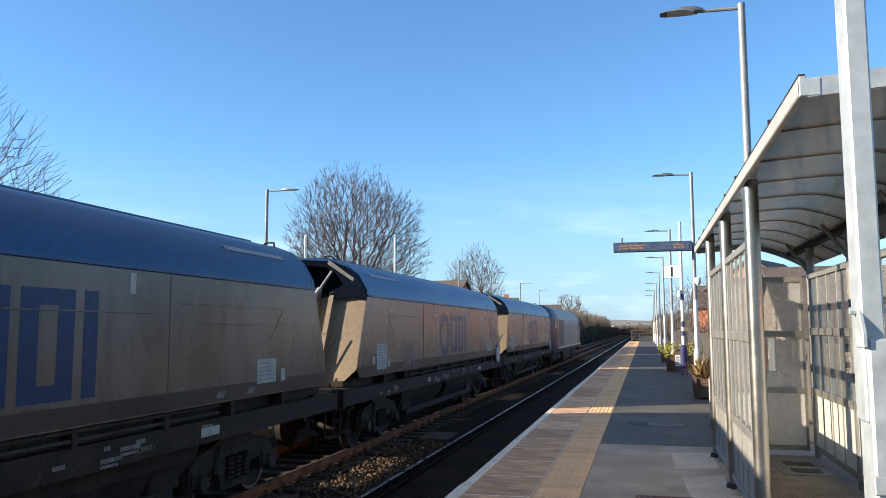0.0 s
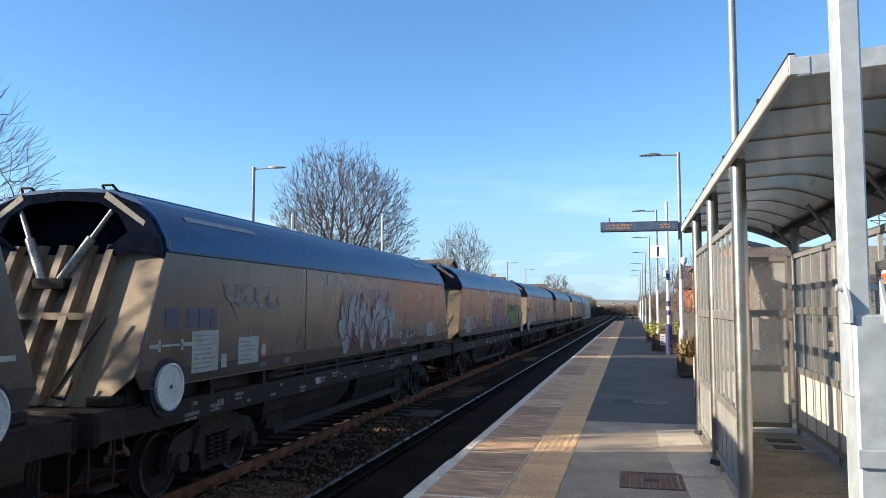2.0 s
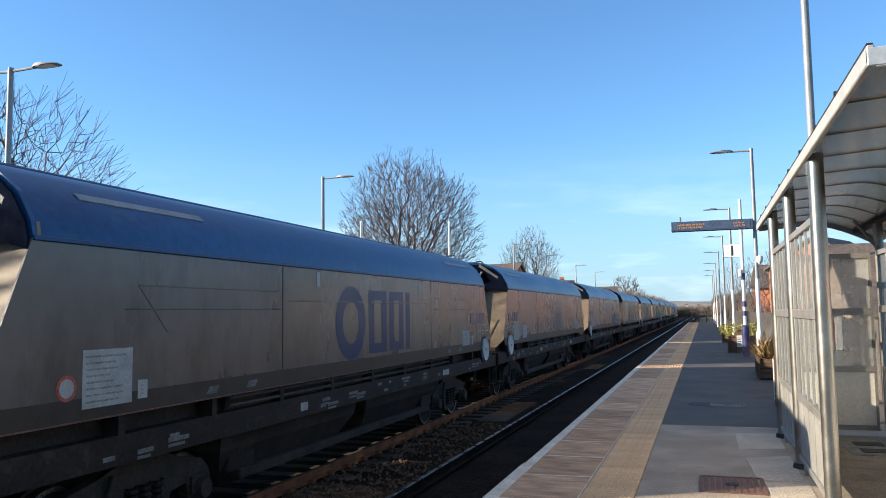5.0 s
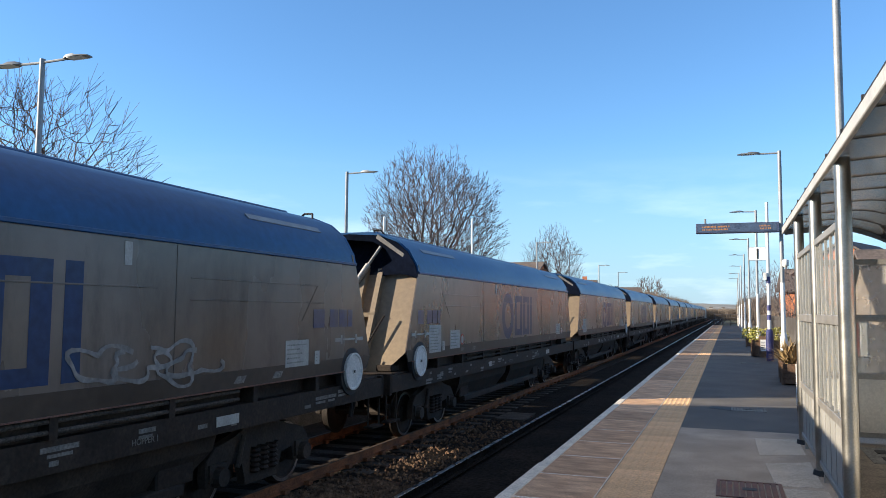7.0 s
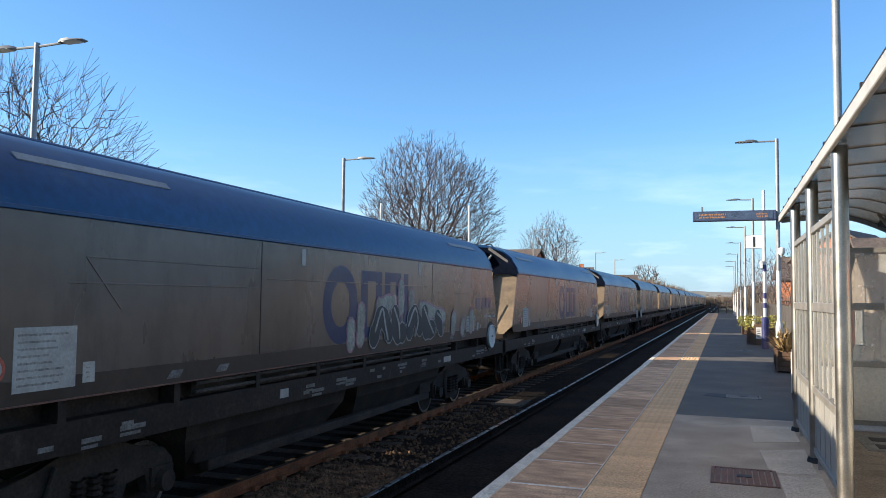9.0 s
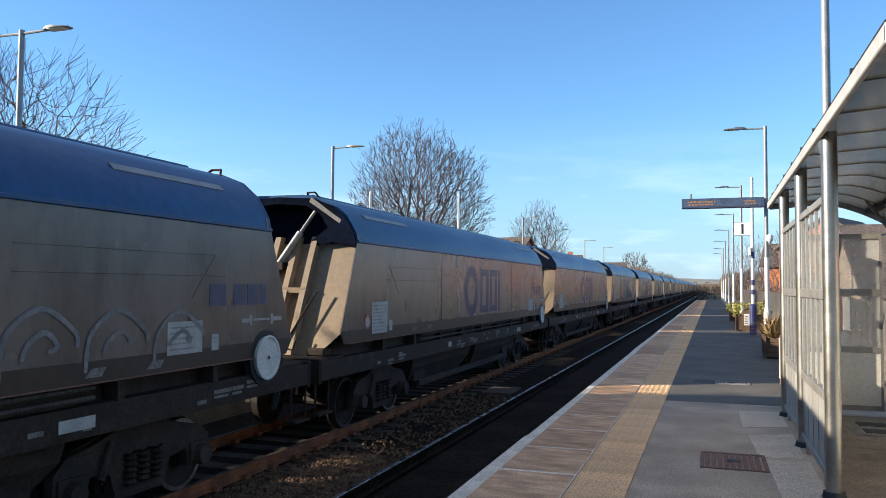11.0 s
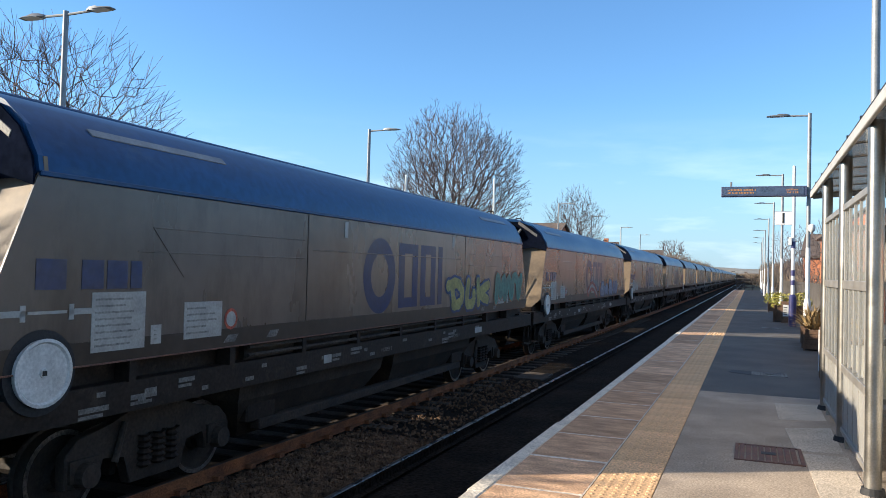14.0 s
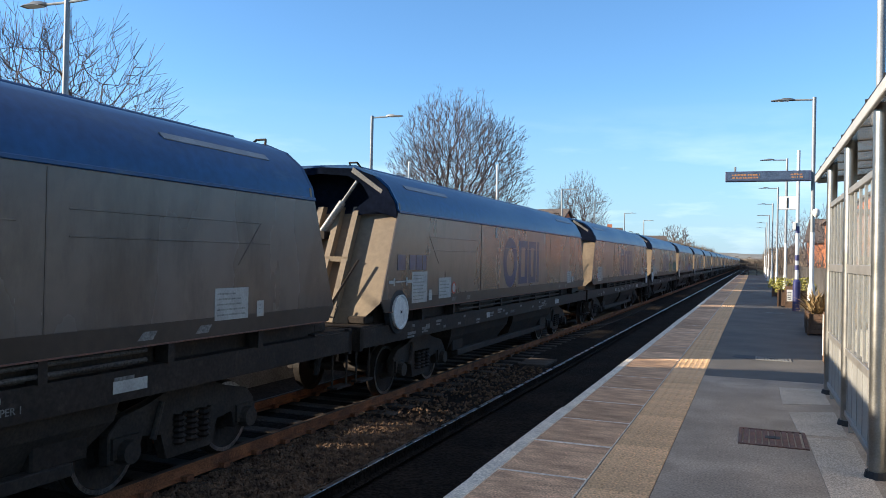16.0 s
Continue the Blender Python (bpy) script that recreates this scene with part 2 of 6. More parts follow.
UNDERFRAME = material("grimy_underframe", (0.038, 0.026, 0.019), (0.018, 0.0125, 0.0095), spec=0.22, rough=0.65, scale=2.0, fine=25, bump=0.2, amount=0.4, dirt=(0.068, 0.048, 0.034), dirt_at=0.68)
SKIRT = material("dark_brown_skirt", (0.060, 0.040, 0.028), (0.034, 0.023, 0.016), rough=0.45, scale=0.7, fine=9, bump=0.03, amount=0.2, spec=0.35)
BOGIE = material("brown_bogie_grime", (0.058, 0.042, 0.031), (0.024, 0.018, 0.014), rough=0.75, scale=3.0, fine=30, bump=0.3, amount=0.4, spec=0.3)
WHEEL_RIM = material("bright_wheel_rim", (0.6, 0.58, 0.55), (0.4, 0.38, 0.36), rough=0.35, metal=1.0, scale=3, bump=0.02)
CYLINDER = material("hydraulic_cylinder", (0.42, 0.40, 0.37), (0.26, 0.245, 0.22), rough=0.35, metal=0.5, scale=4, bump=0.05)
DISC = material("white_wheel_disc", (0.62, 0.61, 0.58), (0.47, 0.46, 0.43), rough=0.6, scale=4, bump=0.05, amount=0.2)
LABEL = material("pale_data_panel", (0.40, 0.385, 0.35), (0.30, 0.285, 0.26), rough=0.6, scale=6, bump=0.03, amount=0.15)
STENCIL = material("dim_stencil_paint", (0.21, 0.195, 0.175), (0.12, 0.11, 0.10), rough=0.7, scale=8, bump=0.0)
FINE_PRINT = material("faint_print", (0.27, 0.255, 0.23), rough=0.6, scale=6, bump=0.0)
PRINT = material("dark_print", (0.02, 0.02, 0.02), rough=0.6, scale=6, bump=0.0)
RED = material("red_mark", (0.45, 0.09, 0.05), rough=0.6, scale=6, bump=0.0)
LOGO_BLUE = material("faded_logo_blue", (0.006, 0.029, 0.100), (0.012, 0.036, 0.088), spec=0.30, rough=0.36, scale=1.4, fine=12, bump=0.010, amount=0.25)
LOGO_FADED = material("rubbed_logo_blue", (0.045, 0.055, 0.100), (0.075, 0.070, 0.080), spec=0.5, rough=0.30, scale=3, fine=14, bump=0.010, amount=0.3)
SMALL_BLUE = material("small_emblem_blue", (0.018, 0.038, 0.115), (0.045, 0.052, 0.090), spec=0.45, rough=0.32, scale=5, fine=14, bump=0.010, amount=0.3)
# navy taken down to near-black to hold the shade under the hood
SHADED_HOOD = material("shaded_navy_hood_end", (0.008, 0.011, 0.022), (0.005, 0.007, 0.012), rough=0.88, scale=2, fine=14, bump=0.05, amount=0.3, spec=0.0)
ARM_GREY = material("weathered_arm_grey", (0.20, 0.185, 0.165), (0.12, 0.11, 0.10), rough=0.6, scale=4, bump=0.05)
BARK = material("bare_bark", (0.075, 0.058, 0.050), (0.045, 0.035, 0.031), rough=0.9, scale=3, fine=30, bump=0.3)
TWIG = material("bare_twigs", (0.125, 0.094, 0.092), (0.08, 0.062, 0.062), rough=0.9, scale=3, bump=0.0)
BRUSH = material("winter_scrub", (0.235, 0.18, 0.135), (0.14, 0.108, 0.082), rough=0.95, scale=0.6, bump=0.0)
EVERGREEN = material("evergreen_leaf", (0.13, 0.16, 0.05), (0.05, 0.07, 0.025), rough=0.6, scale=1.2, bump=0.0)
DARK_HEDGE = material("dark_hedge_leaf", (0.035, 0.04, 0.024), (0.018, 0.02, 0.014), rough=0.8, scale=0.8, bump=0.0)
YELLOW_LEAF = material("yellow_flowers", (0.45, 0.36, 0.06), (0.22, 0.24, 0.05), rough=0.7, scale=9, bump=0.0)
GRASS = material("rough_grass", (0.10, 0.105, 0.045), (0.07, 0.06, 0.035), rough=0.95, scale=0.08, fine=3, bump=0.3)
DRY_LEAF = material("dry_cordyline_leaf", (0.36, 0.24, 0.10), (0.22, 0.14, 0.06), rough=0.8, scale=5, bump=0.0)
BRICK = material("red_brick", (0.55, 0.20, 0.095), (0.40, 0.145, 0.07), rough=0.9, scale=1.4, fine=9, bump=0.2)
ROOF_TILE = material("brown_roof_tile", (0.13, 0.10, 0.085), (0.085, 0.066, 0.058), rough=0.85, scale=1.2, fine=7, bump=0.3, amount=0.4)
TIMBER = material("stained_timber", (0.19, 0.105, 0.06), (0.10, 0.06, 0.037), rough=0.8, scale=2, fine=30, bump=0.3, streak=(6, 6, 0.8))
GREY_TIMBER = material("weathered_fence_timber", (0.115, 0.10, 0.088), (0.065, 0.056, 0.05), rough=0.9, scale=2, fine=30, bump=0.3, streak=(6, 6, 0.8), jitter=0.15)
YELLOW_BIN = material("yellow_grit_bin", (0.62, 0.40, 0.07), (0.45, 0.28, 0.05), rough=0.6, scale=3, bump=0.05)
RUSTY_COVER = material("rusty_cover_plate", (0.22, 0.10, 0.065), (0.13, 0.065, 0.05), rough=0.8, scale=6, fine=60, bump=0.4)
SIGN_CASE = material("display_case_navy", (0.07, 0.085, 0.15), (0.055, 0.068, 0.12), rough=0.4, scale=3, bump=0.02)
SIGN_FACE = material("display_face", (0.075, 0.105, 0.17), (0.06, 0.085, 0.14), rough=0.3, scale=3, bump=0.0)
LED = glow("amber_led", (0.40, 0.18, 0.07), 0.06)
GLASS = glass("shelter_glazing", (0.90, 0.91, 0.91), 0.12, 0.06)
DUSTY_GLASS = glass("dusty_end_glazing", (0.97, 0.96, 0.93), 0.42, 0.2)
SHELTER_FLOOR = material("dark_shelter_asphalt", (0.33, 0.275, 0.22), (0.21, 0.175, 0.14), spec=0.15, rough=0.8, scale=1.6, fine=60, bump=0.25, amount=0.4, dirt=(0.14, 0.12, 0.10), dirt_at=0.64)
PALE_BRICK = material("pale_tan_brick", (0.52, 0.43, 0.35), (0.42, 0.34, 0.28), rough=0.9, scale=1.4, fine=9, bump=0.2)
LOCO_BLUE = material("loco_blue", (0.012, 0.018, 0.055), (0.009, 0.013, 0.04), rough=0.45, scale=1, bump=0.03)
LOCO_ORANGE = material("loco_orange", (0.55, 0.20, 0.04), (0.4, 0.15, 0.035), rough=0.45, scale=1, bump=0.03)
LOCO_GREY = material("loco_louvre_grey", (0.36, 0.35, 0.33), (0.26, 0.25, 0.24), rough=0.5, scale=1, bump=0.03)
HILL = material("far_wooded_hill", (0.25, 0.235, 0.20), (0.17, 0.165, 0.15), rough=1.0, scale=0.02, fine=0.3, bump=0.0, amount=0.35)
RENDER_WALL = material("pale_rendered_wall", (0.55, 0.53, 0.48), rough=0.9, scale=1, bump=0.05)
WINDOW_PANE = material("dark_window_pane", (0.05, 0.06, 0.07), (0.03, 0.035, 0.04), rough=0.1, scale=1, bump=0.0)


# ------------------------------------------------------------------ mesh tools
def box(bm, x0, x1, y0, y1, z0, z1, m=None):
    vs = [Vector((x, y, z)) for z in (z0, z1) for y in (y0, y1) for x in (x0, x1)]
    if m is not None:
        vs = [m @ v for v in vs]
    v = [bm.verts.new(p) for p in vs]
    for f in ((0, 2, 3, 1), (4, 5, 7, 6), (0, 1, 5, 4), (2, 6, 7, 3), (0, 4, 6, 2), (1, 3, 7, 5)):
        bm.faces.new([v[i] for i in f])
    return v


def tube(bm, a, b, r0, r1=None, seg=10, caps=True):
    a, b = Vector(a), Vector(b)
    r1 = r0 if r1 is None else r1
    q = (b - a).to_track_quat("Z", "Y")
    rings = []
    for p, r in ((a, r0), (b, r1)):
        rings.append([bm.verts.new(p + q @ Vector((r * math.cos(6.28319 * k / seg), r * math.sin(6.28319 * k / seg), 0))) for k in range(seg)])
    for k in range(seg):
        bm.faces.new((rings[0][k], rings[0][(k + 1) % seg], rings[1][(k + 1) % seg], rings[1][k]))
    if caps:
        bm.faces.new(rings[0][::-1])
        bm.faces.new(rings[1])


def loft(bm, rings, closed=True, caps=False):
    """Skin between rings of points of equal count."""
    vr = [[bm.verts.new(p) for p in r] for r in rings]
    n = len(vr[0])
    for a, b in zip(vr, vr[1:]):
        for k in range(n if closed else n - 1):
            bm.faces.new((a[k], a[(k + 1) % n], b[(k + 1) % n], b[k]))
    if caps:
        bm.faces.new(vr[0][::-1])
        bm.faces.new(vr[-1])
    return vr


def extrude(bm, outline, direction):
    """A solid from a planar outline pushed along a direction."""
    d = Vector(direction)
    a = [Vector(p) for p in outline]
    loft(bm, [a, [p + d for p in a]], caps=True)


def part(name, bm, mat, parent=None, label="", smooth=False, bevel=0.0):
    if bevel:
        bmesh.ops.bevel(bm, geom=list(bm.edges), offset=bevel, segments=1, affect="EDGES", clamp_overlap=True)
    bmesh.ops.recalc_face_normals(bm, faces=bm.faces)
    me = bpy.data.meshes.new(name)
    bm.to_mesh(me)
    bm.free()
    me.materials.append(mat)
    if smooth:
        for p in me.polygons:
            p.use_smooth = True
        me.set_sharp_from_angle(angle=radians(40))
    ob = new(name, me)
    if parent is not None:
        ob.parent = parent
    if label:
        ob["label"] = label
    return ob


def boxes(name, mat, parent, *spans, label="", bevel=0.0):
    bm = bmesh.new()
    for s in spans:
        box(bm, *s)
    return part(name, bm, mat, parent, label, bevel=bevel)


def thing(name, label, category, at=(0, 0, 0), group="", kind="", turn=0.0):
    ob = new(name)
    ob.matrix_basis = pose(*at, 0, 0, turn)
    return tagged(ob, label, category, group, kind)


def from_lists(name, verts, faces, mat, parent=None, label=""):
    me = bpy.data.meshes.new(name)
    me.from_pydata([tuple(v) for v in verts], [], faces)
    me.materials.append(mat)
    ob = new(name, me)
    if parent is not None:
        ob.parent = parent
    if label:
        ob["label"] = label
    return ob


# ------------------------------------------------------------------ ground, tracks, platforms
RAIL_TOP = -0.86
BED = -1.06                       # top of the ballast
EDGE = -1.81                      # platform edge over the near track
PLAT_END = 101.0

ground = boxes("ground", GRASS, None, (-1500, 1500, -400, 3000, -1.9, -1.32))
tagged(ground, "rough winter grass beside the railway", "ground", kind="structure")

bm = bmesh.new()
prof = [(-9.35, -1.32), (-8.9, BED), (-2.25, BED), (-1.95, -1.2), (-1.95, -1.45), (-9.35, -1.45)]
extrude(bm, [(x, -60, z) for x, z in prof], (0, 560, 0))
track_bed = part("track_bed", bm, SHADED_BALLAST)
tagged(track_bed, "oily ballast bed under two tracks, darkened for the train's shade", "track bed", kind="structure")


def rail(x, web, head):
    """A flat-bottom rail: rusty web and foot with a polished head, one of them darkened for shade."""
    t = thing("rail", "rusty steel rail with a running head, web or head colour darkened for shade", "rail", (x, 0, RAIL_TOP), "rails", "structure")
    bm = bmesh.new()
    outline = [(-0.07, -0.159), (0.07, -0.159), (0.07, -0.148), (0.012, -0.13), (0.010, -0.045), (0.034, -0.036), (0.034, -0.008),
               (-0.034, -0.008), (-0.034, -0.036), (-0.010, -0.045), (-0.012, -0.13), (-0.07, -0.148)]
    extrude(bm, [(px, -40, pz) for px, pz in outline], (0, 520, 0))
    part("rail_web", bm, web, t)
    bm = bmesh.new()
    extrude(bm, [(px, -40, pz) for px, pz in ((-0.033, -0.008), (0.033, -0.008), (0.030, -0.001), (0.02, 0.0), (-0.02, 0.0), (-0.030, -0.001))], (0, 520, 0))
    part("rail_head", bm, head, t, "polished running surface")
    return t


# near webs take the shade-dark bed colour in place of rust
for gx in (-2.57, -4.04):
    rail(gx, SHADED_BALLAST, RAILHEAD)
# far heads carry the dark reflection in their base colour
for gx in (-5.90, -7.37):
    rail(gx, RUST, SHADED_HEAD)

# far platform, mostly behind the train
far_platform = boxes("platform_far", CONCRETE, None, (-13.5, -9.25, -20, 96, -1.4, -0.03))
tagged(far_platform, "grey concrete platform beyond the train", "platform", kind="structure")
far_line = boxes("edge_line_far", WHITE_LINE, None, (-9.38, -9.26, -20, 96, -0.03, -0.022))
tagged(far_line, "worn white edge line", "edge line", kind="structure")

# near platform: core, wall, white edge line, asphalt
platform = boxes("platform", CONCRETE, None, (EDGE + 0.06, 4.4, -14, PLAT_END, -1.4, -0.05))
tagged(platform, "grey concrete platform core and edge wall", "platform", kind="structure")
asphalt = boxes("platform_surface", ASPHALT, None, (-0.597, 4.4, -14, 11.1, -0.05, 0.0))
tagged(asphalt, "worn brownish old asphalt platform surface", "platform surface", kind="structure")
new_asphalt = boxes("platform_surface", DARK_ASPHALT, None, (-0.597, 4.4, 11.104, PLAT_END, -0.05, -0.001))
tagged(new_asphalt, "darker newer asphalt platform surface", "platform surface", kind="structure")
bm = bmesh.new()
y = -14.0
while y < PLAT_END:
    y2 = min(y + random.uniform(2.2, 3.1), PLAT_END)
    o = random.uniform(-0.012, 0.012)
    box(bm, EDGE + o, -1.695, y + 0.004, y2, -0.09, 0.004)
    y = y2
edge_line = part("edge_line", bm, WHITE_LINE, bevel=0.006)
tagged(edge_line, "worn white painted platform edge", "edge line", kind="structure")
joint_bed = boxes("joint_bed", JOINT, None, (-1.694, -1.045, -14, PLAT_END, -0.06, -0.003))
tagged(joint_bed, "pale mortar between the edge slabs", "mortar bed", kind="structure")
kerb_seam = boxes("kerb_seam", DARK, None, (-1.044, -0.598, -14, PLAT_END, -0.06, -0.008))
tagged(kerb_seam, "dark bedding under the tactile strip", "bedding", kind="structure")


def poly_slab(name, pts, mat, z0, z1, label, category):
    bm = bmesh.new()
    extrude(bm, [(x, y, z0) for x, y in pts], (0, 0, z1 - z0))
    ob = part(name, bm, mat)
    return tagged(ob, label, category, kind="structure")


poly_slab("asphalt_patch", [(0.32, 9.27), (0.80, 9.45), (0.80, 10.55), (0.31, 10.5)], PATCH, 0.0, 0.004, "pale rectangular asphalt repair", "asphalt patch")
poly_slab("asphalt_patch", [(0.40, 7.86), (0.47, 7.7), (0.80, 7.75), (0.80, 9.02), (0.36, 8.78)], PATCH, 0.0, 0.004, "pale irregular asphalt repair beside the shelter", "asphalt patch")
poly_slab("asphalt_patch", [(0.52, 4.6), (0.82, 4.5), (0.82, 7.6), (0.46, 7.6)], PATCH, 0.0, 0.004, "pale long asphalt repair", "asphalt patch")
poly_slab("asphalt_patch", [(-0.30, 13.5), (0.05, 13.3), (0.05, 13.8), (-0.25, 13.85)], DARK, 0.0, 0.003, "dark tar repair beside the drain", "asphalt patch")


def cover(at, sx, sy, mat, label):
    t = thing("access_cover", label, "access cover", at)
    boxes("cover_frame", mat, t, (-sx, sx, -sy, -sy + 0.03, 0, 0.010), (-sx, sx, sy - 0.03, sy, 0, 0.010),
          (-sx, -sx + 0.03, -sy + 0.03, sy - 0.03, 0, 0.010), (sx - 0.03, sx, -sy + 0.03, sy - 0.03, 0, 0.010))
    n = 9
    for k in range(n):
        a = -sx + 0.04 + (2 * sx - 0.08) * k / n
        boxes("cover_rib", mat, t, (a, a + (2 * sx - 0.08) / n - 0.012, -sy + 0.035, sy - 0.035, 0, 0.008))
    boxes("lifting_slot", DARK, t, (-0.06, 0.06, -0.05, 0.05, 0.009, 0.012))
    return t


cover((0.18, 7.42, 0), 0.275, 0.34, RUSTY_COVER, "rusty ribbed steel access cover in the asphalt")
cover((0.31, 13.5, 0), 0.26, 0.22, CONCRETE, "grey concrete drain cover in the asphalt")
cover((0.62, 26.0, 0), 0.26, 0.22, CONCRETE, "grey concrete drain cover in the asphalt")


# ------------------------------------------------------------------ lamps and posts
def platform_lamp(at, arms, label, group, striped=False, height=5.63):
    t = thing("platform_lamp", label, "street lamp", at, group)
    bm = bmesh.new()
    tube(bm, (0, 0, 0.9), (0, 0, height), 0.052, 0.045, 12)
    part("column", bm, LAMP_GREY, t, smooth=True)
    bm = bmesh.new()
    tube(bm, (0, 0, 0), (0, 0, 0.92), 0.085, 0.085, 14)
    tube(bm, (0, 0, 0.92), (0, 0, 1.06), 0.085, 0.054, 14)
    part("column_base", bm, WHITE_PAINT if striped else LAMP_GREY, t, smooth=True)
    if striped:
        bm = bmesh.new()
        tube(bm, (0, 0, 1.06), (0, 0, 2.3), 0.0535, 0.053, 12)
        part("white_sleeve", bm, WHITE_PAINT, t, smooth=True)
    for s in arms:
        bm = bmesh.new()
        tube(bm, (0, 0, height - 0.06), (0.52 * s, 0, height - 0.05), 0.024, 0.022, 8)
        part("arm", bm, LAMP_GREY, t, smooth=True)
        bm = bmesh.new()
        rings = []
        for u, w, h in ((0.46, 0.03, 0.012), (0.55, 0.08, 0.030), (0.70, 0.10, 0.034), (0.76, 0.11, 0.008), (0.90, 0.10, 0.0), (0.99, 0.07, -0.008)):
            zc = height - 0.03
            rings.append([(u * s, w * c, zc + (h if k < 3 else -0.022)) for k, c in enumerate((-0.8, 0, 0.8, 1, 0, -1))])
        loft(bm, rings, caps=True)
        lantern = part("lantern", bm, LAMP_DARK, t, "flat grey lantern", smooth=True)
        bm = bmesh.new()
        box(bm, min(0.58 * s, 0.9 * s), max(0.58 * s, 0.9 * s), -0.08, 0.08, height - 0.062, height - 0.05)
        part("lens", bm, WHITE_PAINT, lantern, "pale lamp lens")
    return t


for k, y in enumerate((10.15, 21.2, 33.4, 46.0, 58.5, 72.5, 86.0, 98.5)):
    platform_lamp((1.32 if k < 2 else 1.14, y, 0), (-1,), "grey platform lamp column with a flat lantern over the white base", "lamps along the near platform", striped=True)
for k, y in enumerate((9.6, 20.65, 45.3, 55.5, 69.1, 81.9)):
    platform_lamp((-10.55, y, -0.03), (-1, 1) if k == 0 else (1,),
                  "grey twin-armed platform lamp on the far platform" if k == 0 else "grey platform lamp on the far platform", "lamps along the far platform", height=5.66)

# slender white posts on the far platform
for y, z in ((24.6, 4.75), (34.5, 5.8)):
    t = thing("signal_post", "slender pale post on the far platform", "post", (-11.1, y, -0.03))
    bm = bmesh.new()
    tube(bm, (0, 0, 0), (0, 0, z), 0.05, 0.045, 10)
    part("shaft", bm, WHITE_PAINT, t, smooth=True)
    bm = bmesh.new()
    tube(bm, (0, 0, z), (0, 0, z + 0.05), 0.06, 0.02, 10)
    part("cap", bm, WHITE_PAINT, t, smooth=True)


def number_post():
    t = thing("platform_number_post", "white and blue banded post carrying the platform number sign", "sign post", (1.28, 27.5, 0))
    bm = bmesh.new()
    tube(bm, (0, 0, 0.12), (0, 0, 5.16), 0.062, 0.05, 14)
    part("shaft", bm, WHITE_PAINT, t, smooth=True)
    bm = bmesh.new()
    tube(bm, (0, 0, 0), (0, 0, 0.95), 0.115, 0.115, 16)
    tube(bm, (0, 0, 0.95), (0, 0, 1.02), 0.115, 0.07, 16)
    part("base_sleeve", bm, BLUE_PAINT, t, "dark blue base sleeve", smooth=True)
    for z, h in ((1.32, 0.16), (1.62, 0.18), (2.5, 0.22)):
        bm = bmesh.new()
        tube(bm, (0, 0, z), (0, 0, z + h), 0.066, 0.066, 14)
        part("blue_band", bm, BLUE_PAINT, t, "dark blue band", smooth=True)
    boxes("number_panel", SIGN_WHITE, t, (-0.56, -0.06, -0.03, -0.01, 3.26, 3.68), bevel=0.004)
    boxes("panel_edge", LAMP_DARK, t, (-0.57, -0.05, -0.028, -0.012, 3.25, 3.258))
    boxes("panel_edge", LAMP_DARK, t, (-0.57, -0.05, -0.028, -0.012, 3.682, 3.69))
    cu = bpy.data.curves.new("numeral", "FONT")
    cu.body, cu.size, cu.align_x, cu.extrude, cu.offset = "1", 0.48, "CENTER", 0.003, 0.003
    num = new("numeral_text", cu)
    me = bpy.data.meshes.new_from_object(num.evaluated_get(bpy.context.evaluated_depsgraph_get()))
    bpy.data.objects.remove(num)
    me.materials.append(PRINT)
    num = new("numeral", me)
    num.parent = t
    num.matrix_basis = pose(-0.31, -0.036, 3.31, 90, 0, 0)
    boxes("camera_box", WHITE_PAINT, t, (-0.14, -0.05, -0.1, 0.06, 2.6, 2.85), bevel=0.01)
    return t


number_post()


def camera_dome():
    t = thing("cctv_dome", "white dome security camera on a bracket on the lamp column", "security camera", (1.30, 21.2, 2.72))
    bm = bmesh.new()
    tube(bm, (0.04, -0.05, 0.10), (0.09, -0.12, 0.10), 0.03, 0.03, 8)
    part("bracket", bm, WHITE_PAINT, t)
    bm = bmesh.new()
    loft(bm, [[(0.09 + r * math.cos(a * 0.5236), -0.14 + r * math.sin(a * 0.5236), z) for a in range(12)] for r, z in ((0.02, 0.16), (0.075, 0.13), (0.085, 0.06), (0.075, 0.0), (0.03, -0.05))], caps=True)
    part("housing", bm, WHITE_PAINT, t, smooth=True)


camera_dome()


def display_sign():
    """The passenger information display, fixed to the lamp column by its right end."""
    t = thing("information_display", "dark navy passenger display with two lines of amber lettering", "display sign", (0, 21.0, 0))
    boxes("case", SIGN_CASE, t, (-0.705, 1.265, -0.11, 0.11, 3.55, 3.80), bevel=0.01)
    face = boxes("screen", SIGN_FACE, t, (-0.65, 1.20, -0.116, -0.108, 3.585, 3.78))
    boxes("bracket", LAMP_DARK, t, (1.265, 1.30, -0.05, 0.16, 3.58, 3.77))
    boxes("aerial", LAMP_DARK, t, (-0.50, -0.45, -0.03, 0.03, 3.80, 3.93), bevel=0.008)
    rnd = random.Random(5)
    for z, spans in ((3.715, ((-0.55, 0.14), (0.80, 1.10))), (3.645, ((-0.55, 0.10), (0.82, 1.08)))):
        bm = bmesh.new()
        for a, b in spans:
            x = a
            while x < b - 0.03:
                w = rnd.uniform(0.018, 0.03)
                h = rnd.choice((0.042, 0.042, 0.030))
                box(bm, x, x + w, -0.119, -0.117, z - 0.025, z - 0.025 + h)
                x += w + (0.035 if rnd.random() < 0.14 else 0.012)
        tagged(part("lettering_line", bm, LED, face, "amber dot lettering too small to read"), kind="stuff")


display_sign()


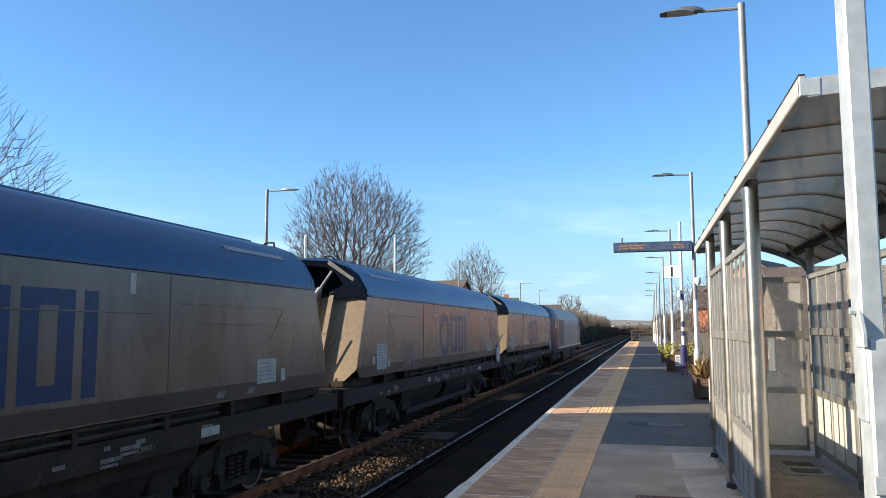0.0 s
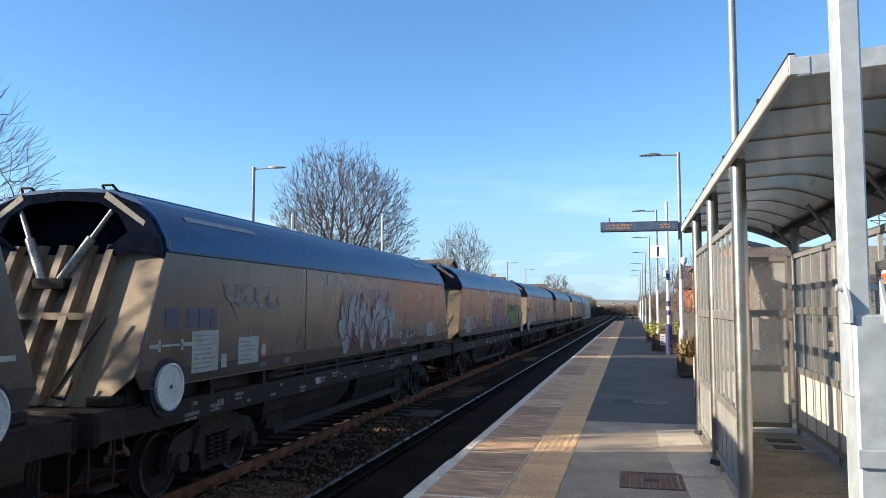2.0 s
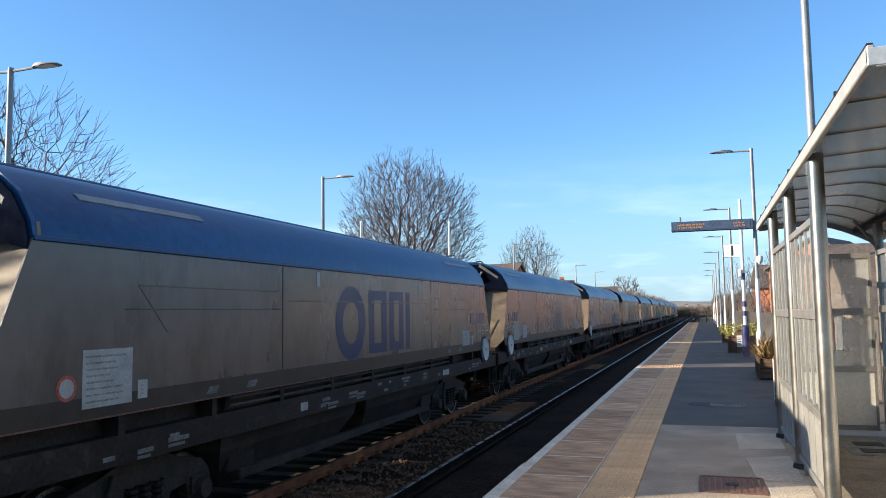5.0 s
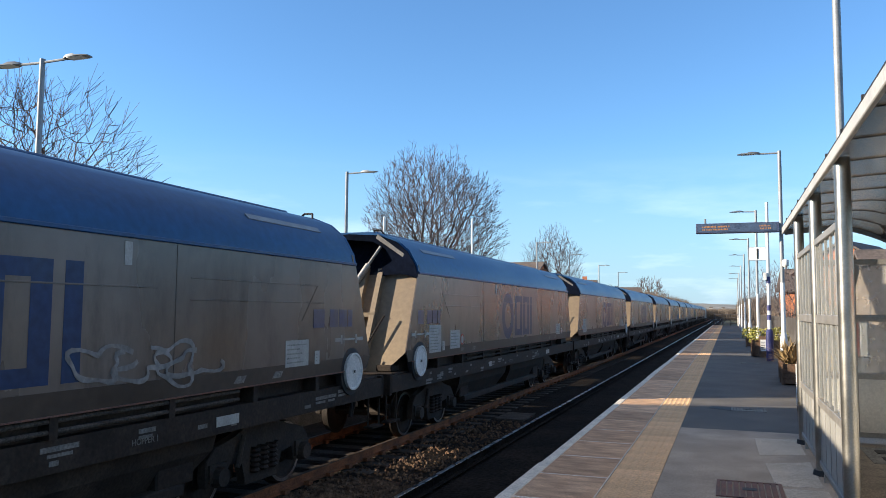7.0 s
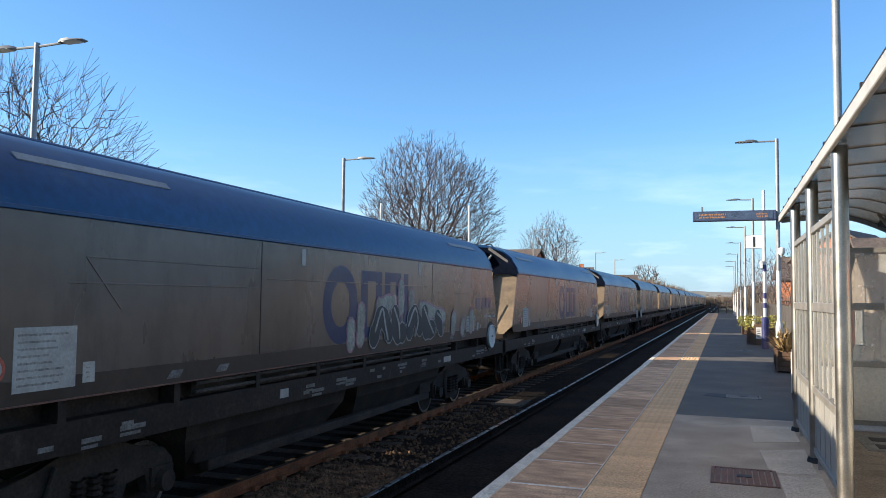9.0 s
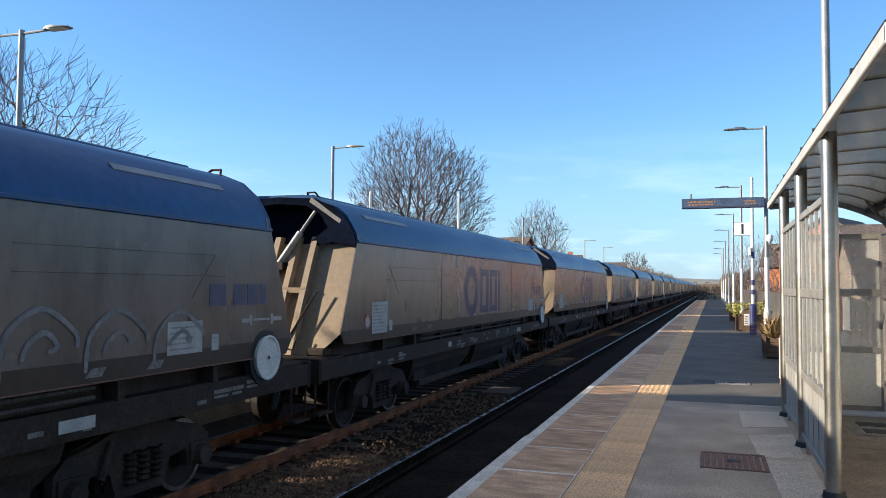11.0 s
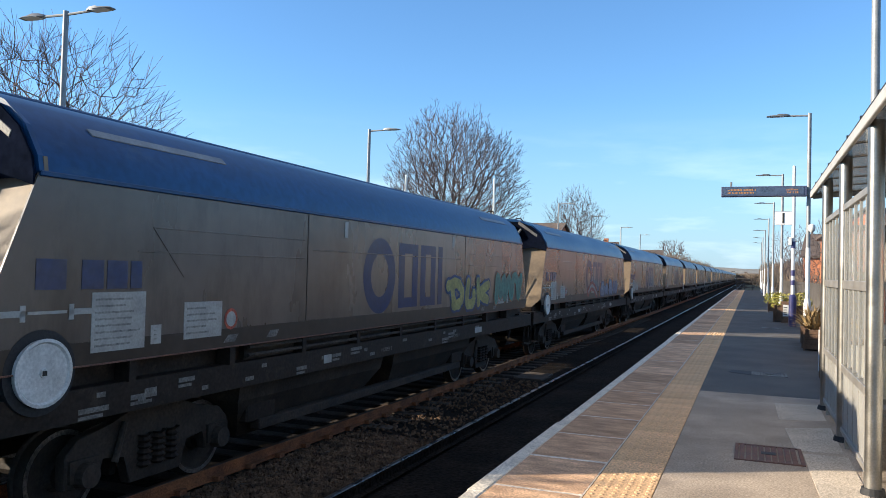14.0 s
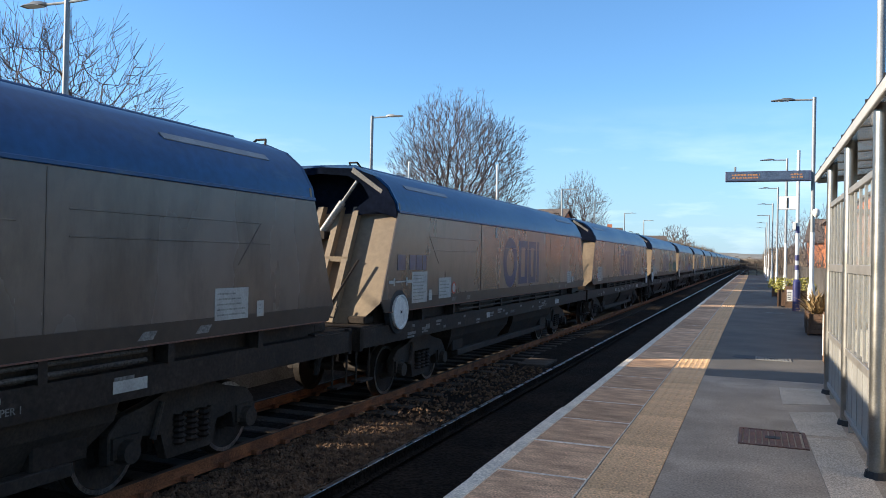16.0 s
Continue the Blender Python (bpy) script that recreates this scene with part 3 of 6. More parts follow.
def galvanised_column():
    """A hinged square column close to the shelter's open end."""
    t = thing("galvanised_column", "square galvanised steel column with a bolted hinge joint", "steel column", (0.625, 2.40, 0))
    boxes("shaft", GALV, t, (-0.019, 0.041, 0.0, 0.105, 1.3, 5.2), bevel=0.006)
    boxes("lower_box", GALV, t, (-0.010, 0.080, -0.02, 0.11, 0.0, 1.530), bevel=0.007)
    boxes("base_plate", GALV, t, (-0.11, 0.18, -0.12, 0.2, 0.0, 0.02), bevel=0.004)
    for s, x in ((-1, -0.024), (1, 0.066)):
        bm = bmesh.new()
        out = [(x, -0.03, 1.505), (x, 0.05, 1.505), (x, 0.06, 1.61), (x, 0.02, 1.635), (x, -0.03, 1.545)]
        extrude(bm, out, (0.012, 0, 0))
        part("hinge_cheek", bm, GALV, t, bevel=0.002)
    bm = bmesh.new()
    tube(bm, (-0.04, 0.03, 1.605), (0.09, 0.03, 1.605), 0.010, 0.010, 8)
    part("hinge_bolt", bm, GALV, t)
    boxes("clamp_band", GALV, t, (-0.016, 0.118, -0.034, -0.022, 1.115, 1.165), bevel=0.003)
    boxes("lock_lug", GALV, t, (0.062, 0.084, -0.045, -0.022, 0.95, 1.01), bevel=0.003)


galvanised_column()


# ------------------------------------------------------------------ waiting shelter
def shelter():
    XF, XB = 0.85, 2.02
    t = thing("waiting_shelter", "glazed steel waiting shelter with a curved bronze roof", "shelter")
    # roof: an arched sheet in strips with seams, white fascia along the front and the gable ends
    Y0, Y1 = 3.95, 11.9

    def arch(u):
        x = 0.80 + (2.30 - 0.80) * u
        return x, 2.70 + 0.05 * math.sin(math.pi * u * 0.8) - 0.75 * max(0, u - 0.45) ** 1.5
    N = 14
    seams = [Y0 + 0.02 + (Y1 - Y0 - 0.04) * k / 9 for k in range(10)]
    for a, b in zip(seams, seams[1:]):
        bm = bmesh.new()
        loft(bm, [[(x, y, z + dz) for x, z in (arch(k / N) for k in range(N + 1))] for y, dz in ((a + 0.012, 0), (b - 0.012, 0))], closed=False)
        bmesh.ops.solidify(bm, geom=bm.faces[:], thickness=0.012)
        part("roof_sheet", bm, ROOF_SHEET, t, smooth=True)
    for s in seams:
        bm = bmesh.new()
        loft(bm, [[(x, s + dy, z + dz) for x, z in (arch(k / N) for k in range(N + 1))] for dy, dz in ((-0.013, 0.016), (0.013, 0.016), (0.008, -0.003), (-0.008, -0.003), (-0.013, 0.016))], closed=False)
        part("roof_seam", bm, DARK, t, "dark seam between the roof sheets")
    for s, dy in ((Y0, -0.03), (Y1, 0.03)):
        bm = bmesh.new()
        loft(bm, [[(x, s + d, z + dz) for x, z in (arch(k / N) for k in range(N + 1))] for d, dz in ((0, 0.03), (dy, 0.03), (dy, -0.06), (0, -0.06), (0, 0.03))], closed=False)
        part("gable_trim", bm, GALV, t, "pale curved gable trim")
    boxes("front_fascia", ROOF_TRIM, t, (0.765, 0.80, Y0 - 0.03, Y1 + 0.03, 2.655, 2.745), bevel=0.006)
    boxes("corner_plate", GALV, t, (0.765, 0.86, Y0 - 0.034, Y0 - 0.004, 2.645, 2.732), bevel=0.004)
    boxes("roof_bead", DARK, t, (0.770, 0.80, Y0, Y1, 2.747, 2.762))
    for s in seams[1:-1]:
        boxes("roof_clip", DARK, t, (0.762, 0.80, s - 0.015, s + 0.015, 2.75, 2.775))
    # round front posts
    for y, z in ((6.40, 2.70), (8.37, 2.73), (10.28, 2.74)):
        bm = bmesh.new()
        tube(bm, (XF, y, 0), (XF, y, z), 0.057, 0.057, 20)
        post = part("front_post", bm, STEEL, t, "round brushed steel post", smooth=True)
        bm = bmesh.new()
        tube(bm, (XF, y, 0), (XF, y, 0.05), 0.085, 0.075, 16)
        part("foot_collar", bm, DARK, post)
    # front screens between the posts
    for a, b in ((6.46, 8.31), (8.43, 10.22)):
        boxes("screen_rail", SHELTER_FRAME, t, (XF - 0.028, XF + 0.028, a, b, 2.19, 2.25), bevel=0.004)
        boxes("screen_rail", SHELTER_FRAME, t, (XF - 0.030, XF + 0.030, a, b, 1.45, 1.53), bevel=0.004)
        boxes("screen_rail", SHELTER_FRAME, t, (XF - 0.030, XF + 0.030, a, b, 0.67, 0.74), bevel=0.004)
        boxes("screen_rail", SHELTER_FRAME, t, (XF - 0.028, XF + 0.028, a, b, 0.10, 0.15), bevel=0.004)
        n = 5
        for k in range(n + 1):
            y = a + 0.02 + (b - a - 0.04) * k / n
            boxes("mullion", SHELTER_PANEL, t, (XF - 0.011, XF + 0.011, y - 0.02, y + 0.02, 0.15, 0.67), (XF - 0.011, XF + 0.011, y - 0.02, y + 0.02, 0.74, 1.45), (XF - 0.011, XF + 0.011, y - 0.02, y + 0.02, 1.53, 2.19))
        for z0, z1, mat in ((0.74, 1.45, GLASS), (1.53, 2.19, GLASS)):
            boxes("glass_pane", mat, t, (XF - 0.005, XF + 0.005, a, b, z0, z1))
        boxes("infill_panel", SHELTER_PANEL, t, (XF - 0.006, XF + 0.006, a, b, 0.15, 0.67))
        for y in (a + 0.3, b - 0.3):
            boxes("screen_foot", SHELTER_FRAME, t, (XF - 0.02, XF + 0.02, y - 0.02, y + 0.02, 0.0, 0.10))
    # end screen at the far end
    YE = 10.62
    for x0, x1 in ((0.95, 1.44), (1.46, 1.95)):
        boxes("end_frame", SHELTER_FRAME, t, (x0, x1, YE - 0.025, YE + 0.025, 2.14, 2.20), (x0, x1, YE - 0.025, YE + 0.025, 1.45, 1.53), (x0, x1, YE - 0.025, YE + 0.025, 0.76, 0.83), (x0, x1, YE - 0.025, YE + 0.025, 0.07, 0.13),
              (x0, x0 + 0.03, YE - 0.024, YE + 0.024, 0.13, 2.14), (x1 - 0.03, x1, YE - 0.024, YE + 0.024, 0.13, 2.14))
        boxes("glass_pane", DUSTY_GLASS, t, (x0 + 0.03, x1 - 0.03, YE - 0.004, YE + 0.004, 0.83, 1.45))
        boxes("glass_pane", DUSTY_GLASS, t, (x0 + 0.03, x1 - 0.03, YE - 0.004, YE + 0.004, 1.53, 2.14))
        boxes("infill_panel", END_PANEL, t, (x0 + 0.03, x1 - 0.03, YE - 0.01, YE + 0.01, 0.13, 0.76))
    # back wall
    for a, b in ((4.6, 6.5), (6.56, 8.5), (8.56, 10.5)):
        boxes("back_rail", SHELTER_FRAME, t, (XB - 0.03, XB + 0.03, a, b, 2.16, 2.22), (XB - 0.03, XB + 0.03, a, b, 1.48, 1.56), (XB - 0.03, XB + 0.03, a, b, 0.76, 0.84), (XB - 0.03, XB + 0.03, a, b, 0.10, 0.16))
        for k in range(5):
            y = a + 0.02 + (b - a - 0.04) * k / 4
            boxes("mullion", SHELTER_PANEL, t, (XB - 0.018, XB + 0.018, y - 0.018, y + 0.018, 0.16, 0.76), (XB - 0.018, XB + 0.018, y - 0.018, y + 0.018, 0.84, 1.48), (XB - 0.018, XB + 0.018, y - 0.018, y + 0.018, 1.56, 2.16))
        boxes("glass_pane", GLASS, t, (XB - 0.004, XB + 0.004, a, b, 0.84, 1.48))
        boxes("glass_pane", GLASS, t, (XB - 0.004, XB + 0.004, a, b, 1.56, 2.16))
        boxes("infill_panel", END_PANEL, t, (XB - 0.012, XB + 0.012, a, b, 0.16, 0.76))
    for y in (4.55, 6.53, 8.53, 10.53):
        bm = bmesh.new()
        tube(bm, (XB + 0.02, y, 0), (XB + 0.02, y, 2.62), 0.05, 0.05, 14)
        part("back_post", bm, SHELTER_FRAME, t, smooth=True)
        bm = bmesh.new()
        tube(bm, (XB + 0.02, y, 2.22), (XB - 0.24, y, 2.60), 0.022, 0.02, 8)
        part("roof_brace", bm, SHELTER_FRAME, t, "diagonal roof brace")
    boxes("back_beam", DARK, t, (XB - 0.03, XB + 0.09, Y0 + 0.05, Y1 - 0.05, 2.55, 2.63))
    return t


shelter()
# floor sheet darker than the open asphalt, from the post line inwards
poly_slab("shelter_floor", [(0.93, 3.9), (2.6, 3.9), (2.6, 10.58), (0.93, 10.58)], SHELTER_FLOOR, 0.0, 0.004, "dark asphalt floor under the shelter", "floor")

# tread plates on the shelter floor, poster case on the back wall
def floor_slab():
    t = thing("drain_slab", "pale concrete slab with two dark gratings on the shelter floor", "drain slab", (1.72, 9.75, 0))
    boxes("slab", CONCRETE, t, (-0.30, 0.24, -0.55, 0.52, 0.0, 0.008), bevel=0.002)
    for y in (-0.26, 0.2):
        boxes("grating", DARK, t, (-0.17, 0.13, y - 0.12, y + 0.12, 0.008, 0.013))


floor_slab()


def poster_case(y0, y1):
    t = thing("poster_case", "steel-framed poster case with an orange header sheet on the shelter wall", "poster case", (1.93, 0, 0))
    boxes("case_frame", STEEL, t, (0, 0.05, y0, y0 + 0.05, 0.62, 1.92), (0, 0.05, y1 - 0.05, y1, 0.62, 1.92), (0, 0.05, y0 + 0.05, y1 - 0.05, 1.85, 1.92), (0, 0.05, y0 + 0.05, y1 - 0.05, 0.62, 0.70), bevel=0.004)
    sheet = boxes("poster", WHITE_PAINT, t, (0.02, 0.03, y0 + 0.05, y1 - 0.05, 0.70, 1.85))
    boxes("header_block", material("orange_print", (0.75, 0.17, 0.05), rough=0.5, bump=0.0), sheet, (0.014, 0.02, y0 + 0.07, y1 - 0.07, 1.62, 1.82), label="orange header block")
    boxes("text_bar", LAMP_GREY, sheet, *[(0.016, 0.02, y0 + 0.1, y1 - 0.12 - 0.1 * (k % 3), 1.45 - 0.09 * k, 1.47 - 0.09 * k) for k in range(7)])
    boxes("text_bar", WHITE_PAINT, sheet, (0.010, 0.014, y0 + 0.12, y1 - 0.2, 1.68, 1.71))


poster_case(5.85, 6.9)


def post_sign():
    t = thing("warning_sign", "small white and red warning sign on the shelter post", "sign", (2.10, 6.46, 2.2))
    boxes("plate", WHITE_PAINT, t, (-0.08, 0.10, -0.012, 0.0, 0.0, 0.34), bevel=0.003)
    boxes("red_band", RED, t, (-0.07, 0.09, -0.016, -0.012, 0.02, 0.08))
    boxes("red_band", RED, t, (-0.07, 0.09, -0.016, -0.012, 0.27, 0.33))
    boxes("text_bar", RED, t, (-0.05, 0.06, -0.016, -0.012, 0.13, 0.15))
    boxes("text_bar", RED, t, (-0.05, 0.04, -0.016, -0.012, 0.19, 0.21))


post_sign()


def help_point():
    t = thing("help_point", "red and white help panel beyond the shelter's end screen", "help point", (1.62, 11.6, 0))
    boxes("pedestal", LAMP_GREY, t, (-0.09, 0.09, -0.07, 0.07, 0, 0.95), bevel=0.01)
    boxes("red_panel", RED, t, (-0.10, 0.02, -0.09, -0.07, 0.98, 1.42), bevel=0.006)
    boxes("white_panel", WHITE_PAINT, t, (0.03, 0.12, -0.09, -0.07, 0.98, 1.42), bevel=0.006)
    boxes("backing", LAMP_GREY, t, (-0.11, 0.13, -0.07, 0.05, 0.95, 1.45), bevel=0.008)


help_point()


# ------------------------------------------------------------------ planters and bins along the platform
def leaf_cluster(bm, c, r, n, rnd, size=(0.06, 0.12), squash=1.0):
    for _ in range(n):
        d = Vector((rnd.gauss(0, 1), rnd.gauss(0, 1), rnd.gauss(0, 1))).normalized() * r * rnd.uniform(0.25, 1) ** 0.5
        p = Vector(c) + Vector((d.x, d.y, d.z * squash))
        a = Vector((rnd.gauss(0, 1), rnd.gauss(0, 1), rnd.gauss(0, 1))).normalized()
        b = a.orthogonal().normalized()
        s = rnd.uniform(*size)
        bm.faces.new([bm.verts.new(p + q) for q in (a * s, b * s * 0.5, -a * s, -b * s * 0.5)])


def planter(at, size, label, plant):
    sx, sy, h = size
    t = thing("wooden_planter", label, "planter", at)
    n = 4
    for k in range(n):
        z0, z1 = 0.03 + (h - 0.03) * k / n, 0.03 + (h - 0.03) * (k + 1) / n - 0.008
        boxes("plank", TIMBER, t, (-sx, sx, -sy, -sy + 0.03, z0, z1), (-sx, sx, sy - 0.03, sy, z0, z1), (-sx, -sx + 0.03, -sy + 0.03, sy - 0.03, z0, z1), (sx - 0.03, sx, -sy + 0.03, sy - 0.03, z0, z1))
    for x in (-1, 1):
        for y in (-1, 1):
            boxes("corner_leg", TIMBER, t, (min(x * sx, x * (sx + 0.035)), max(x * sx, x * (sx + 0.035)), min(y * sy, y * (sy + 0.035)), max(y * sy, y * (sy + 0.035)), 0, h + 0.02))
    boxes("soil", DARK, t, (-sx + 0.03, sx - 0.03, -sy + 0.03, sy - 0.03, h - 0.12, h - 0.04))
    rnd = random.Random(int(at[1] * 10))
    bm = bmesh.new()
    if plant == "cordyline":
        for k in range(90):
            a, e = rnd.uniform(0, 6.283), rnd.uniform(0.25, 1.5)
            L = rnd.uniform(0.3, 0.75)
            d = Vector((math.cos(a) * math.cos(e), math.sin(a) * math.cos(e), math.sin(e)))
            side = Vector((-math.sin(a), math.cos(a), 0)) * 0.018
            p0 = Vector((rnd.uniform(-0.1, 0.1), rnd.uniform(-0.1, 0.1), h - 0.04))
            p1, p2 = p0 + d * L * 0.6, p0 + d * L + Vector((math.cos(a) * 0.1, math.sin(a) * 0.1, -0.12 * L))
            v = [bm.verts.new(q) for q in (p0 - side, p0 + side, p1 + side, p1 - side, p2)]
            bm.faces.new(v[:4])
            bm.faces.new((v[3], v[2], v[4]))
        part("spiky_foliage", bm, DRY_LEAF, t, "dry arching cordyline leaves")
    else:
        leaf_cluster(bm, (0, 0, h + 0.14), 0.42, 420, rnd, (0.03, 0.06), 0.75)
        part("flowering_foliage", bm, YELLOW_LEAF, t, "yellow-green flowering shrub")
    return t


planter((1.34, 20.3, 0), (0.16, 0.3, 0.42), "dark wooden trough planter with a dry spiky cordyline", "cordyline")
planter((1.30, 18.8, 0), (0.18, 0.3, 0.46), "dark wooden trough planter with a dry spiky cordyline", "cordyline")
planter((1.02, 30.2, 0), (0.2, 0.3, 0.6), "brown wooden planter with yellow flowering shrub", "flower")
planter((1.62, 30.0, 0), (0.3, 0.3, 0.6), "brown wooden planter with yellow flowering shrub", "flower")
planter((0.98, 38.5, 0), (0.18, 0.25, 0.45), "brown wooden planter with low shrub", "flower")


def notice_board():
    t = thing("notice_board", "small white notice on a brown board by the planter", "notice board", (1.16, 29.55, 0))
    boxes("board", TIMBER, t, (-0.14, 0.14, -0.02, 0.02, 0.0, 0.74))
    boxes("notice", WHITE_PAINT, t, (-0.09, 0.09, -0.028, -0.02, 0.22, 0.62))
    boxes("print_bar", PRINT, t, *[(-0.07, 0.05 - 0.02 * (k % 2), -0.032, -0.028, 0.28 + 0.06 * k, 0.30 + 0.06 * k) for k in range(5)])


notice_board()


def grit_bin():
    t = thing("grit_bin", "yellow plastic grit bin beside the shelter", "grit bin", (1.60, 16.4, 0))
    bm = bmesh.new()
    loft(bm, [[(-a, -b, z), (a, -b, z), (a, b, z), (-a, b, z)] for a, b, z in ((0.20, 0.28, 0.0), (0.24, 0.32, 0.62))], caps=True)
    part("tub", bm, YELLOW_BIN, t, bevel=0.015)
    bm = bmesh.new()
    loft(bm, [[(-a, -b, z), (a, -b, z), (a, b, z), (-a, b, z)] for a, b, z in ((0.27, 0.35, 0.62), (0.26, 0.34, 0.70), (0.16, 0.24, 0.84))], caps=True)
    part("lid", bm, YELLOW_BIN, t, "domed yellow lid", bevel=0.01)


grit_bin()


def litter_post():
    t = thing("timber_bollard", "brown timber post with a white reflector face beside the shelter", "bollard", (1.08, 13.6, 0))
    boxes("post", TIMBER, t, (-0.05, 0.13, -0.08, 0.08, 0.0, 0.78), bevel=0.006)
    boxes("white_face", WHITE_PAINT, t, (-0.058, -0.05, -0.06, 0.06, 0.1, 0.74))


litter_post()


# ------------------------------------------------------------------ the train
TRACK_X = -6.635
PITCH = 16.6                      # wagon spacing
BODY = 14.05                      # body length along the shoulder


def profile(z_lo, top_scale=1.0):
    return [(1.40, z_lo), (1.40, 3.08), (1.37, 3.22), (1.22, 3.48), (0.98, 3.68), (0.66, 3.80), (0.40, 3.835)]


def disc_wheel(parent, x, y, z, r, mat):
    """A wheel with flange and bright rim, standing across the track."""
    s = 1 if x > 0 else -1
    bm = bmesh.new()
    seg = 28
    rings = []
    for dx, rr in ((-0.07, 0.05), (-0.07, r - 0.06), (-0.085, r - 0.05), (-0.09, r + 0.028), (-0.06, r + 0.028), (-0.055, r), (0.05, r - 0.005), (0.05, r - 0.05), (0.02, r - 0.07), (0.0, 0.16), (0.06, 0.13), (0.06, 0.01)):
        rings.append([(x + s * dx, y + rr * math.cos(6.28319 * k / seg), z + rr * math.sin(6.28319 * k / seg)) for k in range(seg)])
    loft(bm, rings)
    return part("wheel", bm, mat, parent, smooth=True)


def ring(bm, x, y, z, r0, r1, seg, sx):
    a = [bm.verts.new((x, y + r0 * math.cos(6.28319 * k / seg), z + r0 * math.sin(6.28319 * k / seg))) for k in range(seg)]
    b = [bm.verts.new((x + sx, y + r1 * math.cos(6.28319 * k / seg), z + r1 * math.sin(6.28319 * k / seg))) for k in range(seg)]
    for k in range(seg):
        bm.faces.new((a[k], a[(k + 1) % seg], b[(k + 1) % seg], b[k]))


def bogie(parent, yc):
    b = new("bogie")
    b.parent = parent
    for side in (-1, 1):
        x = 0.98 * side
        bm = bmesh.new()
        out = [(-1.15, 0.64), (-1.15, 0.34), (-0.77, 0.34), (-0.72, 0.56), (-0.44, 0.52), (-0.36, 0.23), (0.36, 0.23), (0.44, 0.52), (0.72, 0.56), (0.77, 0.34),
               (1.15, 0.34), (1.15, 0.64), (1.0, 0.78), (0.60, 0.85), (0.36, 0.95), (-0.36, 0.95), (-0.60, 0.85), (-1.0, 0.78)]
        extrude(bm, [(x - 0.06, yc + a, z) for a, z in out], (0.12, 0, 0))
        part("side_frame", bm, BOGIE, b, bevel=0.012)
        for a in (-0.95, 0.95):
            bm = bmesh.new()
            tube(bm, (x + 0.05 * side, yc + a, 0.45), (x + 0.17 * side, yc + a, 0.45), 0.13, 0.11, 14)
            box(bm, x - 0.09, x + 0.09, yc + a - 0.17, yc + a + 0.17, 0.40, 0.60)
            part("axle_box", bm, BOGIE, b)
        for a in (-0.2, 0.0, 0.2):
            bm = bmesh.new()
            loft(bm, [[(x + 0.07 * side + rr * math.cos(k * 0.7854), yc + a + rr * math.sin(k * 0.7854), 0.36 + 0.03 * j) for k in range(8)] for j, rr in enumerate((0.05, 0.085) * 6)])
            part("coil_spring", bm, UNDERFRAME, b)
        bm = bmesh.new()
        tube(bm, (x + 0.11 * side, yc - 0.62, 0.5), (x + 0.11 * side, yc - 0.5, 0.86), 0.035, 0.03, 8)
        part("damper", bm, BOGIE, b)
        boxes("brake_block", BOGIE, b, (x - 0.2 * side - 0.06, x - 0.2 * side + 0.06, yc - 0.42, yc - 0.34, 0.3, 0.62))
        boxes("brake_block", BOGIE, b, (x - 0.2 * side - 0.06, x - 0.2 * side + 0.06, yc + 0.34, yc + 0.42, 0.3, 0.62))
    for a in (-0.95, 0.95):
        for side in (-1, 1):
            disc_wheel(b, 0.735 * side, yc + a, 0.42, 0.42, BOGIE)
            bm = bmesh.new()
            ring(bm, (0.735 + 0.051) * side, yc + a, 0.42, 0.365, 0.412, 32, 0.001 * side)
            part("wheel_rim", bm, WHEEL_RIM, b, "bright worn wheel rim")
        bm = bmesh.new()
        tube(bm, (-0.75, yc + a, 0.42), (0.75, yc + a, 0.42), 0.08, 0.08, 10)
        part("axle", bm, BOGIE, b)
    boxes("bolster", BOGIE, b, (-1.0, 1.0, yc - 0.22, yc + 0.22, 0.62, 0.84))
    return b


